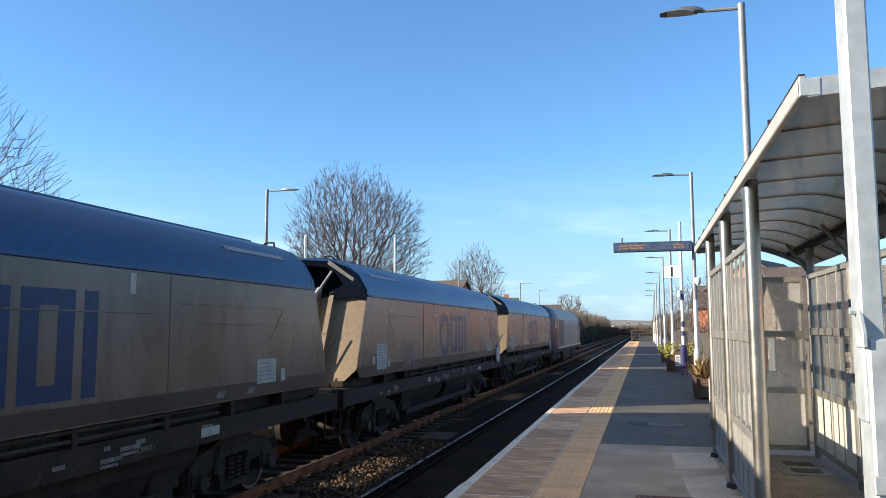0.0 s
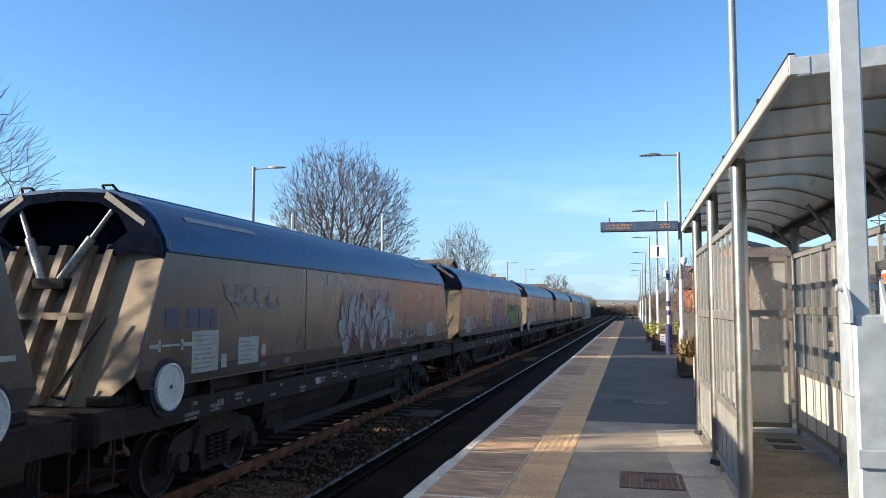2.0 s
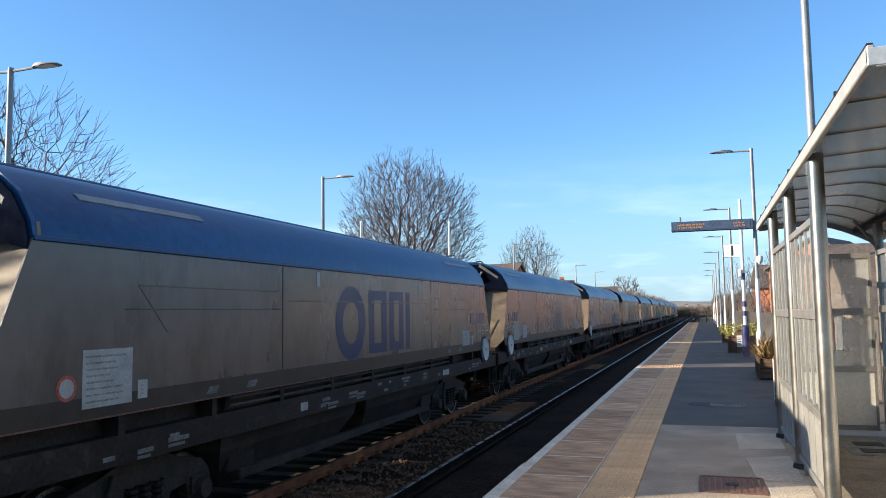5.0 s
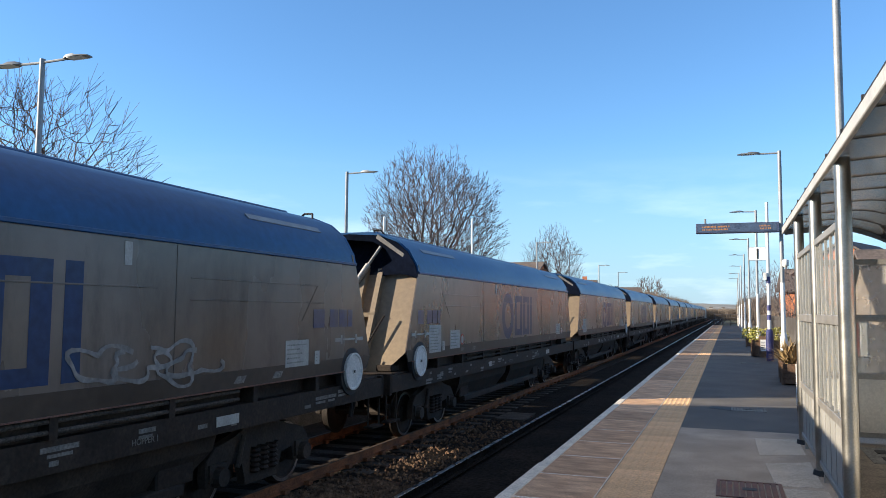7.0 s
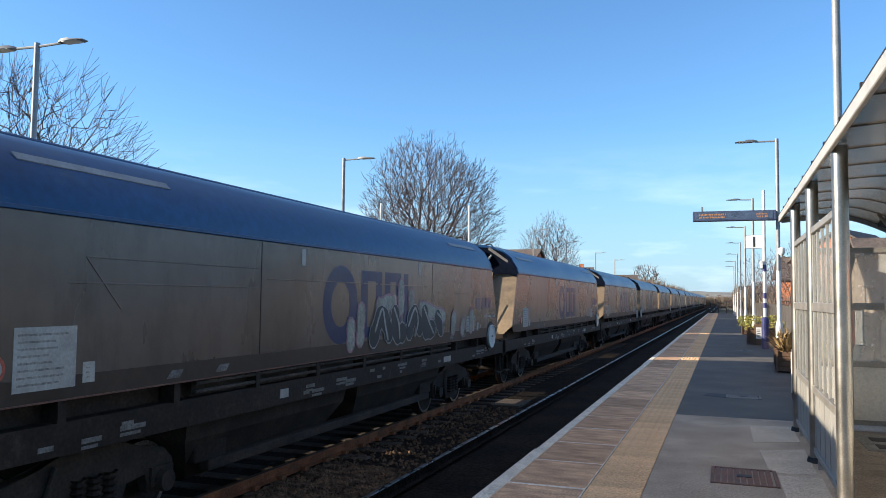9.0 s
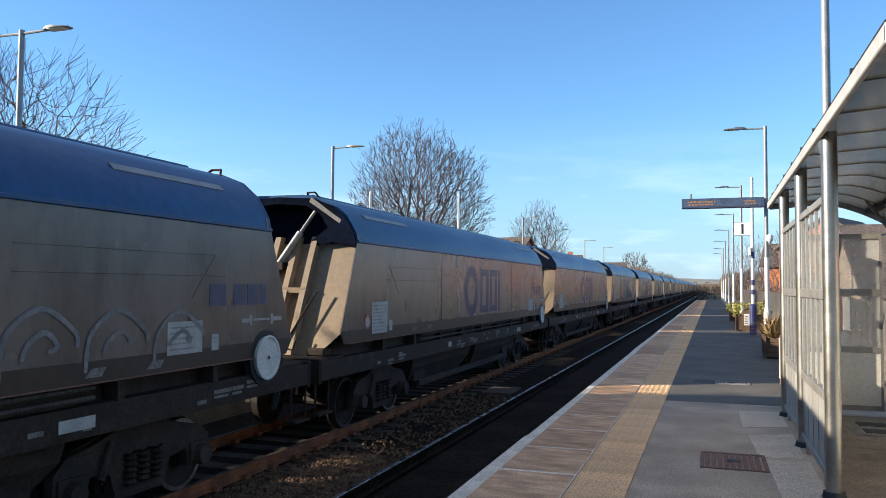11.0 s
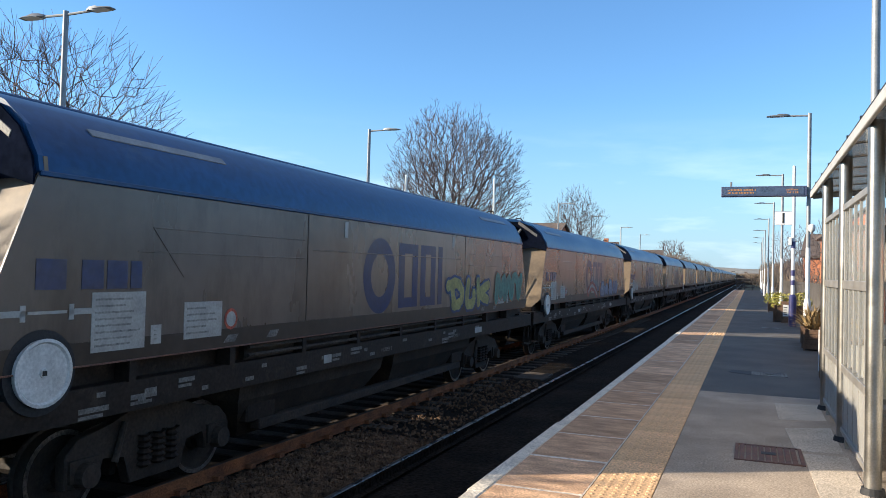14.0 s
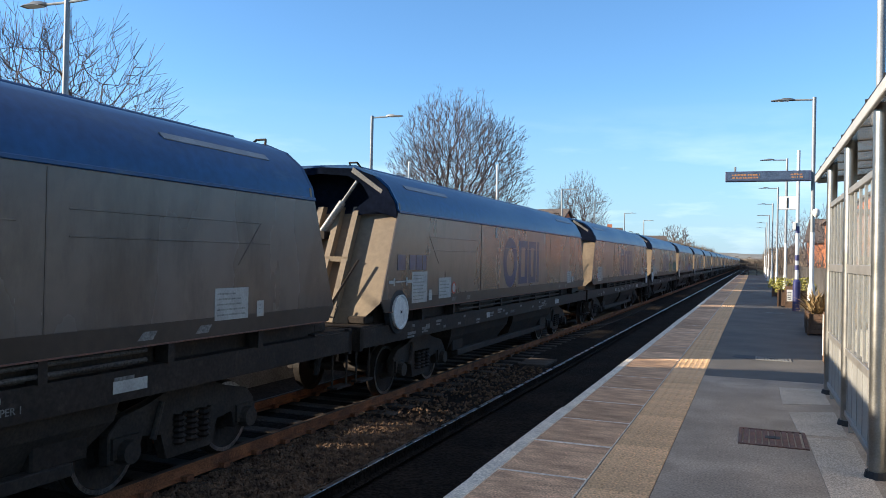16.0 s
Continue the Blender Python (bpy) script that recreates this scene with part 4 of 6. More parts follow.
def wagon_end(t, far):
    """Sloping tan end sheet with ribs, beam, ram pair and hood arms; far=True mirrors it to the leading end."""
    e = new("hopper_end")
    e.parent = t

    def F(y):
        return BODY - y if far else y

    def P(x, y, z):
        return (x, F(y), z)

    def plane_y(z):                      # the sheet leans out towards its foot
        return 0.06 - 0.62 * (3.05 - z) / 1.4

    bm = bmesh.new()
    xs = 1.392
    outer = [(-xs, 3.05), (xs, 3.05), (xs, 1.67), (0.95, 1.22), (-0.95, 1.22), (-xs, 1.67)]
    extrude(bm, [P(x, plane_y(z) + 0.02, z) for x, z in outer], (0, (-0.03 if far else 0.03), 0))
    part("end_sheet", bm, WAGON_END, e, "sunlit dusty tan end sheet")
    # upper recess under the hood, its shade put into the near-black colour
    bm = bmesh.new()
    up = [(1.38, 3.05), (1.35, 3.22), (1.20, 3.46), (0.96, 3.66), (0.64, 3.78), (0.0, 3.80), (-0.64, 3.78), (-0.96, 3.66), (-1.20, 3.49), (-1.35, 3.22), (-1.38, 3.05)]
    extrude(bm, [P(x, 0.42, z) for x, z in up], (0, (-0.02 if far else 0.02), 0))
    part("upper_sheet", bm, SHADED_HOOD, e, "recess under the hood, its shade put into a near-black navy")
    bm = bmesh.new()
    v = [bm.verts.new(P(*q)) for q in ((-1.38, 0.08, 3.05), (1.38, 0.08, 3.05), (1.38, 0.44, 3.06), (-1.38, 0.44, 3.06))]
    bm.faces.new(v)
    part("ledge", bm, UNDERFRAME, e)
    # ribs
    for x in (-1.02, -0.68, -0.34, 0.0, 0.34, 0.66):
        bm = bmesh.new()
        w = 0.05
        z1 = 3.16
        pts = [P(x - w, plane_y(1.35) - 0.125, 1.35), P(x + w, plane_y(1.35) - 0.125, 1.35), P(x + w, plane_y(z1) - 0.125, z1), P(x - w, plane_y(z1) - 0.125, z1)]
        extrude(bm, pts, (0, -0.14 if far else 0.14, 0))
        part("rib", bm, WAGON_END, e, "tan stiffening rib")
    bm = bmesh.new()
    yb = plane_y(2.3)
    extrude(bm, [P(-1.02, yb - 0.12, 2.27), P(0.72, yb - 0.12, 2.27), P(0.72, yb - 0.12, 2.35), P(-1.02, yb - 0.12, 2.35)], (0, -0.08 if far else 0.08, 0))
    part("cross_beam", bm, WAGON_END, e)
    # ladder bar and step at the foot
    bm = bmesh.new()
    tube(bm, P(0.92, plane_y(2.3) - 0.14, 2.3), P(0.55, plane_y(1.45) - 0.14, 1.45), 0.015, 0.015, 6)
    tube(bm, P(0.55, plane_y(1.45) - 0.14, 1.45), P(0.72, plane_y(1.45) - 0.14, 1.42), 0.013, 0.013, 6)
    tube(bm, P(0.72, plane_y(1.45) - 0.14, 1.42), P(0.75, plane_y(1.6) - 0.14, 1.6), 0.013, 0.013, 6)
    part("grab_bar", bm, UNDERFRAME, e)
    # hydraulic rams in a V
    for s in (-1, 1):
        bm = bmesh.new()
        a, b = Vector(P(0.66 * s, 0.02, 3.60)), Vector(P(0.12 * s, -0.20, 2.72))
        mid = a.lerp(b, 0.42)
        tube(bm, a, mid, 0.030, 0.030, 10)
        tube(bm, mid, b, 0.058, 0.058, 12)
        part("hydraulic_ram", bm, CYLINDER, e, "grey metal hydraulic ram", smooth=True)
        bm = bmesh.new()
        q = [P(0.56 * s, -0.05, 3.72), P(0.60 * s, -0.05, 3.80), P(1.14 * s, -0.05, 3.42), P(1.11 * s, -0.05, 3.36)]
        extrude(bm, q, (0, -0.05 if far else 0.05, 0))
        part("hood_arm", bm, ARM_GREY, e, "weathered grey hood lifting arm", bevel=0.006)
        bm = bmesh.new()
        q = [P(1.0 * s, 0.05, 3.16), P(1.38 * s, 0.05, 3.22), P(1.40 * s, 0.05, 3.08), P(1.0 * s, 0.05, 3.10)]
        extrude(bm, q, (0, -0.04 if far else 0.04, 0))
        part("hood_bracket", bm, WAGON_END, e)
        bm = bmesh.new()
        for a, b in (((0.48 * s, 0.1, 3.80), (0.50 * s, 0.0, 3.875)), ((0.50 * s, 0.0, 3.875), (0.64 * s, 0.0, 3.875)), ((0.64 * s, 0.0, 3.875), (0.70 * s, 0.1, 3.76))):
            tube(bm, P(*a), P(*b), 0.016, 0.016, 6)
        part("lifting_hoop", bm, UNDERFRAME, e)
    bm = bmesh.new()
    box(bm, -0.22, 0.22, min(F(-0.26), F(-0.08)), max(F(-0.26), F(-0.08)), 2.62, 2.75)
    part("ram_bracket", bm, UNDERFRAME, e, bevel=0.01)
    # hood rim: the arched front lip of the cover
    bm = bmesh.new()
    rim = [(x, z) for x, z in profile(3.08)[1:]]
    rim = rim + [(-x, z) for x, z in rim[::-1]]
    loft(bm, [[P(x * k, y, 3.0 + (z - 3.0) * k2) for x, z in rim] for k, k2, y in ((1.0, 1.0, 0.06), (1.004, 1.012, 0.0), (0.95, 0.92, 0.0), (0.95, 0.92, 0.10))], closed=False)
    part("hood_rim", bm, WAGON_COVER, e)
    # end plate of the hood: a dark band under the arch with a deeper gusset at each shoulder, standing in for the
    # hood's shadow
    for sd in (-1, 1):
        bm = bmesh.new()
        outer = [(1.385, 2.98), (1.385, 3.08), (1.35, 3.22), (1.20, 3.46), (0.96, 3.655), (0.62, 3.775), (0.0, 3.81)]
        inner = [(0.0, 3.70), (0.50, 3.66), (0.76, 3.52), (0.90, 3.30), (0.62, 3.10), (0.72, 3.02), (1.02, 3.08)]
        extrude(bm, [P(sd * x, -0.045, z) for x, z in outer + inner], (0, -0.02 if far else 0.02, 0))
        part("hood_end_plate", bm, SHADED_HOOD, e, "navy end plate of the hood, darkened for shade")
    return e


def text_bars(name, mat, parent, y0, y1, z0, z1, rows, x, rnd, label=""):
    bm = bmesh.new()
    h = (z1 - z0) / rows
    for k in range(rows):
        box(bm, x, x + 0.003, y0, y0 + (y1 - y0) * rnd.uniform(0.55, 1.0), z0 + k * h + h * 0.3, z0 + k * h + h * 0.6)
    return part(name, bm, mat, parent, label)


def words(body, size, mat):
    """A mesh of lettering in the built-in font."""
    cu = bpy.data.curves.new("lettering", "FONT")
    cu.body, cu.size, cu.extrude, cu.offset = body, size, 0.001, 0.001
    ob = new("lettering_curve", cu)
    me = bpy.data.meshes.new_from_object(ob.evaluated_get(bpy.context.evaluated_depsgraph_get()))
    bpy.data.objects.remove(ob)
    me.materials.append(mat)
    return me


def hopper_wagon(disc_near=True):
    """A covered bogie hopper wagon. y=0 is the trailing top corner of the body side, z=0 the rail top."""
    rnd = random.Random(11 if disc_near else 12)
    t = thing("hopper_wagon", "weathered grey bogie hopper wagon with a blue cover", "freight wagon", group="wagons of the train")
    XS = 1.40
    # sides: trapezoid plates, longer at the foot
    for s in (-1, 1):
        bm = bmesh.new()
        out = [(0.0, 3.08), (-0.55, 1.67), (-0.42, 1.50), (BODY + 0.42, 1.50), (BODY + 0.55, 1.67), (BODY, 3.08)]
        extrude(bm, [(s * (XS - 0.02), y, z) for y, z in out], (s * 0.02, 0, 0))
        side = part("body_side", bm, WAGON_GREY, t, "weathered grey body side with seams")
        if s > 0:
            bm = bmesh.new()
            extrude(bm, [(XS, y, z) for y, z in ((-0.53, 1.70), (-0.54, 1.67), (-0.41, 1.505), (BODY + 0.41, 1.505), (BODY + 0.54, 1.67), (BODY + 0.53, 1.70))], (0.004, 0, 0))
            part("skirt", bm, SKIRT, side, "dark brown skirt along the foot of the side")
            boxes("skirt_edge", RUSTY_COVER, side, (XS, XS + 0.03, -0.3, BODY + 0.3, 1.494, 1.506))
            boxes("vertical_seam", SKIRT, side, (XS, XS + 0.005, 4.062, 4.078, 1.70, 3.04))
            boxes("vertical_seam", WAGON_GREY, side, (XS, XS + 0.005, BODY - 4.078, BODY - 4.062, 1.70, 3.04))
            for z, a, b in ((2.72, 1.3, 4.0), (2.49, 1.1, 4.0), (2.60, 4.2, 9.7), (2.72, 10.2, 12.9), (2.49, 10.2, 13.1)):
                boxes("pressed_crease", WAGON_GREY, side, (XS, XS + 0.007, a, b, z - 0.008, z + 0.008), bevel=0.003)
            for a, b in (((1.3, 2.72), (1.75, 2.25)), ((12.9, 2.72), (12.5, 2.25))):
                bm = bmesh.new()
                extrude(bm, [(XS, a[0] - 0.012, a[1]), (XS, a[0] + 0.012, a[1]), (XS, b[0] + 0.012, b[1]), (XS, b[0] - 0.012, b[1])], (0.006, 0, 0))
                part("pressed_crease", bm, WAGON_GREY, side)
    # cover: rounded shell with raised spine
    rings = []
    half = profile(3.08)[1:]
    full = half + [(-x, z) for x, z in half[::-1]]
    for y, k in ((0.06, 0.0), (0.02, 0.0), (BODY - 0.02, 0.0), (BODY - 0.06, 0.0)):
        rings.append([(x, y, z) for x, z in full])
    bm = bmesh.new()
    loft(bm, rings[1:3], closed=False)
    cover_part = part("cover", bm, WAGON_COVER, t, "dusty blue rounded cover", smooth=True)
    boxes("cover_spine", WAGON_COVER, t, (-0.42, 0.42, 0.35, BODY - 0.35, 3.81, 3.885), bevel=0.02)
    for s in (-1, 1):
        boxes("shoulder_rail", WAGON_COVER, t, (min(s * 1.37, s * 1.425), max(s * 1.37, s * 1.425), 0.0, BODY, 3.055, 3.10), bevel=0.008)
    for a, b in ((0.7, 2.6), (11.5, 13.3)):
        bm = bmesh.new()
        extrude(bm, [(1.21, a, 3.49), (1.21, b, 3.49), (1.14, b, 3.555), (1.14, a, 3.555)], (0.006, 0, 0.008))
        part("cover_step", bm, LAMP_GREY, cover_part, "worn pale step strip")
    # closing bottom of the hopper and discharge chutes
    for a, b in ((2.95, 6.9), (7.15, 11.1)):
        bm = bmesh.new()
        loft(bm, [[(-1.3, a, 1.55), (1.3, a, 1.55), (1.3, b, 1.55), (-1.3, b, 1.55)], [(-1.15, a + 0.1, 0.8), (1.15, a + 0.1, 0.8), (1.15, b - 0.1, 0.8), (-1.15, b - 0.1, 0.8)],
                  [(-0.85, a + 0.5, 0.30), (0.85, a + 0.5, 0.30), (0.85, b - 0.5, 0.30), (-0.85, b - 0.5, 0.30)]], caps=True)
        part("discharge_chute", bm, BOGIE, t, "brown discharge chute under the hopper")
    # sole bars, walkway rails and brackets
    for s in (-1, 1):
        xo = s * 1.37
        bm = bmesh.new()
        box(bm, min(xo, xo - s * 0.06), max(xo, xo - s * 0.06), -1.15, BODY + 1.15, 1.02, 1.28)
        box(bm, min(xo, xo - s * 0.16), max(xo, xo - s * 0.16), -1.15, BODY + 1.15, 1.28, 1.30)
        part("sole_bar", bm, UNDERFRAME, t, "long dark sole bar")
        bm = bmesh.new()
        box(bm, min(s * 1.1, s * 1.2), max(s * 1.1, s * 1.2), -0.4, BODY + 0.4, 1.28, 1.56)
        part("inner_web", bm, UNDERFRAME, t)
        bm = bmesh.new()
        for z in (1.365, 1.455):
            tube(bm, (s * 1.37, 2.9, z), (s * 1.37, BODY - 2.9, z), 0.022, 0.022, 8)
        part("air_pipe", bm, SLEEPER, t, "long brake pipes")
        for k in range(9):
            y = 1.1 + k * (BODY - 2.2) / 8
            boxes("bracket", UNDERFRAME, t, (min(s * 1.22, s * 1.395), max(s * 1.22, s * 1.395), y - 0.045, y + 0.045, 1.30, 1.54))
    boxes("lower_beam", BOGIE, t, (1.0, 1.14, 3.5, BODY - 3.5, 0.40, 0.52), bevel=0.01)
    boxes("reservoir_box", UNDERFRAME, t, (-1.1, 1.1, 3.3, 3.9, 0.5, 1.05), bevel=0.02)
    boxes("reservoir_box", UNDERFRAME, t, (-1.1, 1.1, BODY - 3.9, BODY - 3.3, 0.5, 1.05), bevel=0.02)
    boxes("centre_sill", UNDERFRAME, t, (-0.3, 0.3, -1.1, BODY + 1.1, 0.85, 1.25))
    for y, s in ((-1.15, -1), (BODY + 1.15, 1)):
        boxes("headstock", UNDERFRAME, t, (-1.37, 1.37, min(y, y - 0.09 * s), max(y, y - 0.09 * s), 0.98, 1.34), bevel=0.01)
        boxes("end_platform", UNDERFRAME, t, (-1.3, 1.3, min(y, y - 0.9 * s), max(y, y - 0.9 * s), 1.30, 1.33))
        bm = bmesh.new()
        tube(bm, (0, y, 1.05), (0, y + 0.13 * s, 1.05), 0.10, 0.07, 10)
        box(bm, -0.10, 0.10, min(y + 0.02 * s, y + 0.125 * s), max(y + 0.02 * s, y + 0.125 * s), 0.92, 1.15)
        part("coupler", bm, BOGIE, t)
        for x in (-0.8, 0.8):
            bm = bmesh.new()
            tube(bm, (x, y, 1.15), (x, y + 0.05 * s, 1.10), 0.03, 0.03, 8)
            tube(bm, (x, y + 0.05 * s, 1.10), (x * 0.9, y + 0.1 * s, 0.62), 0.028, 0.028, 8)
            part("brake_hose", bm, DARK, t)
        bm = bmesh.new()
        tube(bm, (1.30, y - 0.02 * s, 1.0), (1.30, y - 0.02 * s, 0.55), 0.018, 0.018, 6)
        tube(bm, (1.30, y - 0.42 * s, 1.0), (1.30, y - 0.42 * s, 0.55), 0.018, 0.018, 6)
        box(bm, 1.22, 1.38, min(y - 0.02 * s, y - 0.42 * s), max(y - 0.02 * s, y - 0.42 * s), 0.53, 0.56)
        part("shunter_step", bm, UNDERFRAME, t)
        # flared lower end of the hopper over the headstock
        bm = bmesh.new()
        box(bm, 0.9, 1.2, min(y - 0.45 * s, y - 0.75 * s), max(y - 0.45 * s, y - 0.75 * s), 1.33, 1.45)
        part("valve_box", bm, UNDERFRAME, t, bevel=0.02)
    bogie(t, 1.85)
    bogie(t, BODY - 1.85)
    wagon_end(t, False)
    wagon_end(t, True)
    # brake wheel disc
    yd = 0.08 if disc_near else BODY - 0.08
    d = new("brake_wheel")
    d.parent = t
    # solid near-black disc paints the shade of the recess behind the wheel
    bm = bmesh.new()
    tube(bm, (1.31, yd, 1.49), (1.405, yd, 1.49), 0.345, 0.345, 32)
    part("recess_shade", bm, DARK, d, "dark disc standing in for the shaded recess")
    bm = bmesh.new()
    loft(bm, [[(x, yd + r * math.cos(6.28319 * k / 32), 1.49 + r * math.sin(6.28319 * k / 32)) for k in range(32)] for x, r in ((1.405, 0.265), (1.452, 0.275), (1.455, 0.25), (1.437, 0.235), (1.437, 0.04), (1.45, 0.035), (1.45, 0.005))])
    part("disc_face", bm, DISC, d, "white dished brake wheel", smooth=True)
    boxes("hub", PRINT, d, (1.448, 1.456, yd - 0.02, yd + 0.02, 1.47, 1.51))
    # data panels, lettering bars, ticks
    xo = XS + 0.001
    panels = [(0.58, 1.22, 1.60, 2.12, 8), (1.30, 1.44, 1.62, 1.80, 3)] + ([(1.76, 2.36, 1.63, 2.0, 5)] if disc_near else []) + [(12.1, 12.68, 1.66, 2.0, 5), (12.85, 12.98, 1.66, 1.84, 3)]
    for y0, y1, z0, z1, rows in panels:
        pl = boxes("data_panel", LABEL, t, (xo, xo + 0.004, y0, y1, z0, z1), label="pale panel with small print")
        text_bars("small_print", FINE_PRINT, pl, y0 + 0.04, y1 - 0.05, z0 + 0.03, z1 - 0.03, rows, xo + 0.004, rnd)
    yr = 2.52 if disc_near else 0.40
    bm = bmesh.new()
    tube(bm, (xo, yr, 1.80), (xo + 0.004, yr, 1.80), 0.115, 0.115, 20)
    sg = part("warning_disc", bm, RED, t, "round red-rimmed warning mark")
    bm = bmesh.new()
    tube(bm, (xo + 0.004, yr, 1.80), (xo + 0.006, yr, 1.80), 0.082, 0.082, 20)
    part("disc_centre", bm, LABEL, sg)
    for y in (5.07, 9.28):
        boxes("side_tick", LABEL, t, (xo, xo + 0.004, y - 0.05, y + 0.05, 2.80, 3.02))
    y0 = -0.30 if disc_near else BODY - 0.62
    lk = boxes("jack_mark", LABEL, t, (xo, xo + 0.004, y0 + 0.24, y0 + 0.62, 1.955, 1.98), (xo, xo + 0.004, y0, y0 + 0.22, 1.94, 1.99), (xo, xo + 0.004, y0 + 0.64, y0 + 0.9, 1.94, 1.99),
               (xo, xo + 0.004, y0 + 0.17, y0 + 0.22, 1.90, 2.03), (xo, xo + 0.004, y0 + 0.64, y0 + 0.69, 1.90, 2.03), label="pale jacking mark")
    bm = bmesh.new()
    xs = 1.372
    for k in range(22):
        y = 0.3 + rnd.random() * (BODY - 0.6)
        w = rnd.choice((0.10, 0.16, 0.24, 0.34))
        z = rnd.choice((1.08, 1.12, 1.16, 1.20))
        box(bm, xs, xs + 0.003, y, y + w, z, z + 0.045)
        if w > 0.2:
            box(bm, xs, xs + 0.003, y, y + w * 0.8, z - 0.05, z - 0.02)
    tagged(part("stencil_marking", bm, STENCIL, t, "small pale stencil marks on the sole bar"), kind="stuff")
    for y, w in ((10.75, 0.42), (4.6, 0.2)):
        boxes("data_plate", LABEL, t, (xs, xs + 0.006, y, y + w, 1.10, 1.21), label="pale plate on the sole bar")
    for y in (2.4, 3.2, 11.0, 11.8):
        bm = bmesh.new()
        extrude(bm, [(1.402, y, 1.55), (1.402, y + 0.2, 1.55), (1.402, y + 0.26, 1.63), (1.402, y + 0.08, 1.63)], (0.003, 0, 0))
        part("rating_mark", bm, STENCIL, t)
    for body, y in (("HOPPER 1", 9.45), ("HOPPER 2", 6.35)):
        tx = new("hopper_text", words(body, 0.085, STENCIL))
        tx.parent = t
        tx.matrix_basis = pose(xs + 0.002, y, 1.10, 90, 0, 90)
    # operator's mark as plain blocks, and the smaller faded one
    lg = new("side_emblem")
    lg.parent = t
    lg["label"] = "large faded blue emblem of plain blocks"
    XL = XS + 0.0025

    def frame_block(y0, y1, z0, z1, w, round_it=False):
        bm = bmesh.new()
        if round_it:
            n = 36
            cy, cz, ry, rz = (y0 + y1) / 2, (z0 + z1) / 2, (y1 - y0) / 2, (z1 - z0) / 2
            a = [bm.verts.new((XL, cy + ry * math.cos(6.28319 * k / n), cz + rz * math.sin(6.28319 * k / n))) for k in range(n)]
            b = [bm.verts.new((XL, cy + (ry - w) * math.cos(6.28319 * k / n), cz + (rz - w) * math.sin(6.28319 * k / n))) for k in range(n)]
            for k in range(n):
                bm.faces.new((a[k], a[(k + 1) % n], b[(k + 1) % n], b[k]))
        else:
            for q in ((y0, y0 + w, z0, z1), (y1 - w, y1, z0, z1), (y0 + w, y1 - w, z1 - w * 0.7, z1), (y0 + w, y1 - w, z0, z0 + w * 0.7)):
                v = [bm.verts.new((XL, y, z)) for y, z in ((q[0], q[2]), (q[1], q[2]), (q[1], q[3]), (q[0], q[3]))]
                bm.faces.new(v)
        return bm
    part("emblem_block", frame_block(5.62, 6.72, 1.70, 2.85, 0.25, True), LOGO_BLUE, lg)
    part("emblem_block", frame_block(6.85, 7.62, 1.76, 2.80, 0.23), LOGO_BLUE, lg)
    part("emblem_block", frame_block(7.74, 8.42, 1.76, 2.80, 0.22), LOGO_BLUE, lg)
    boxes("emblem_block", LOGO_BLUE, lg, (XS, XL, 8.55, 8.75, 1.76, 2.80))
    y0 = 0.0 if disc_near else BODY - 1.25
    for a, b in ((0.0, 0.30), (0.46, 0.70), (0.74, 0.98), (1.02, 1.16)):
        boxes("small_emblem", SMALL_BLUE, t, (xo, xo + 0.004, y0 + a, y0 + b, 2.15, 2.40), label="small rubbed blue emblem")
    return t


GRAFFITI = {}


def spray_material(colour):
    if colour not in GRAFFITI:
        GRAFFITI[colour] = material("spray_paint", colour, tuple(c * 0.6 for c in colour), rough=0.55, scale=4, fine=20, bump=0.02, amount=0.3)
    return GRAFFITI[colour]


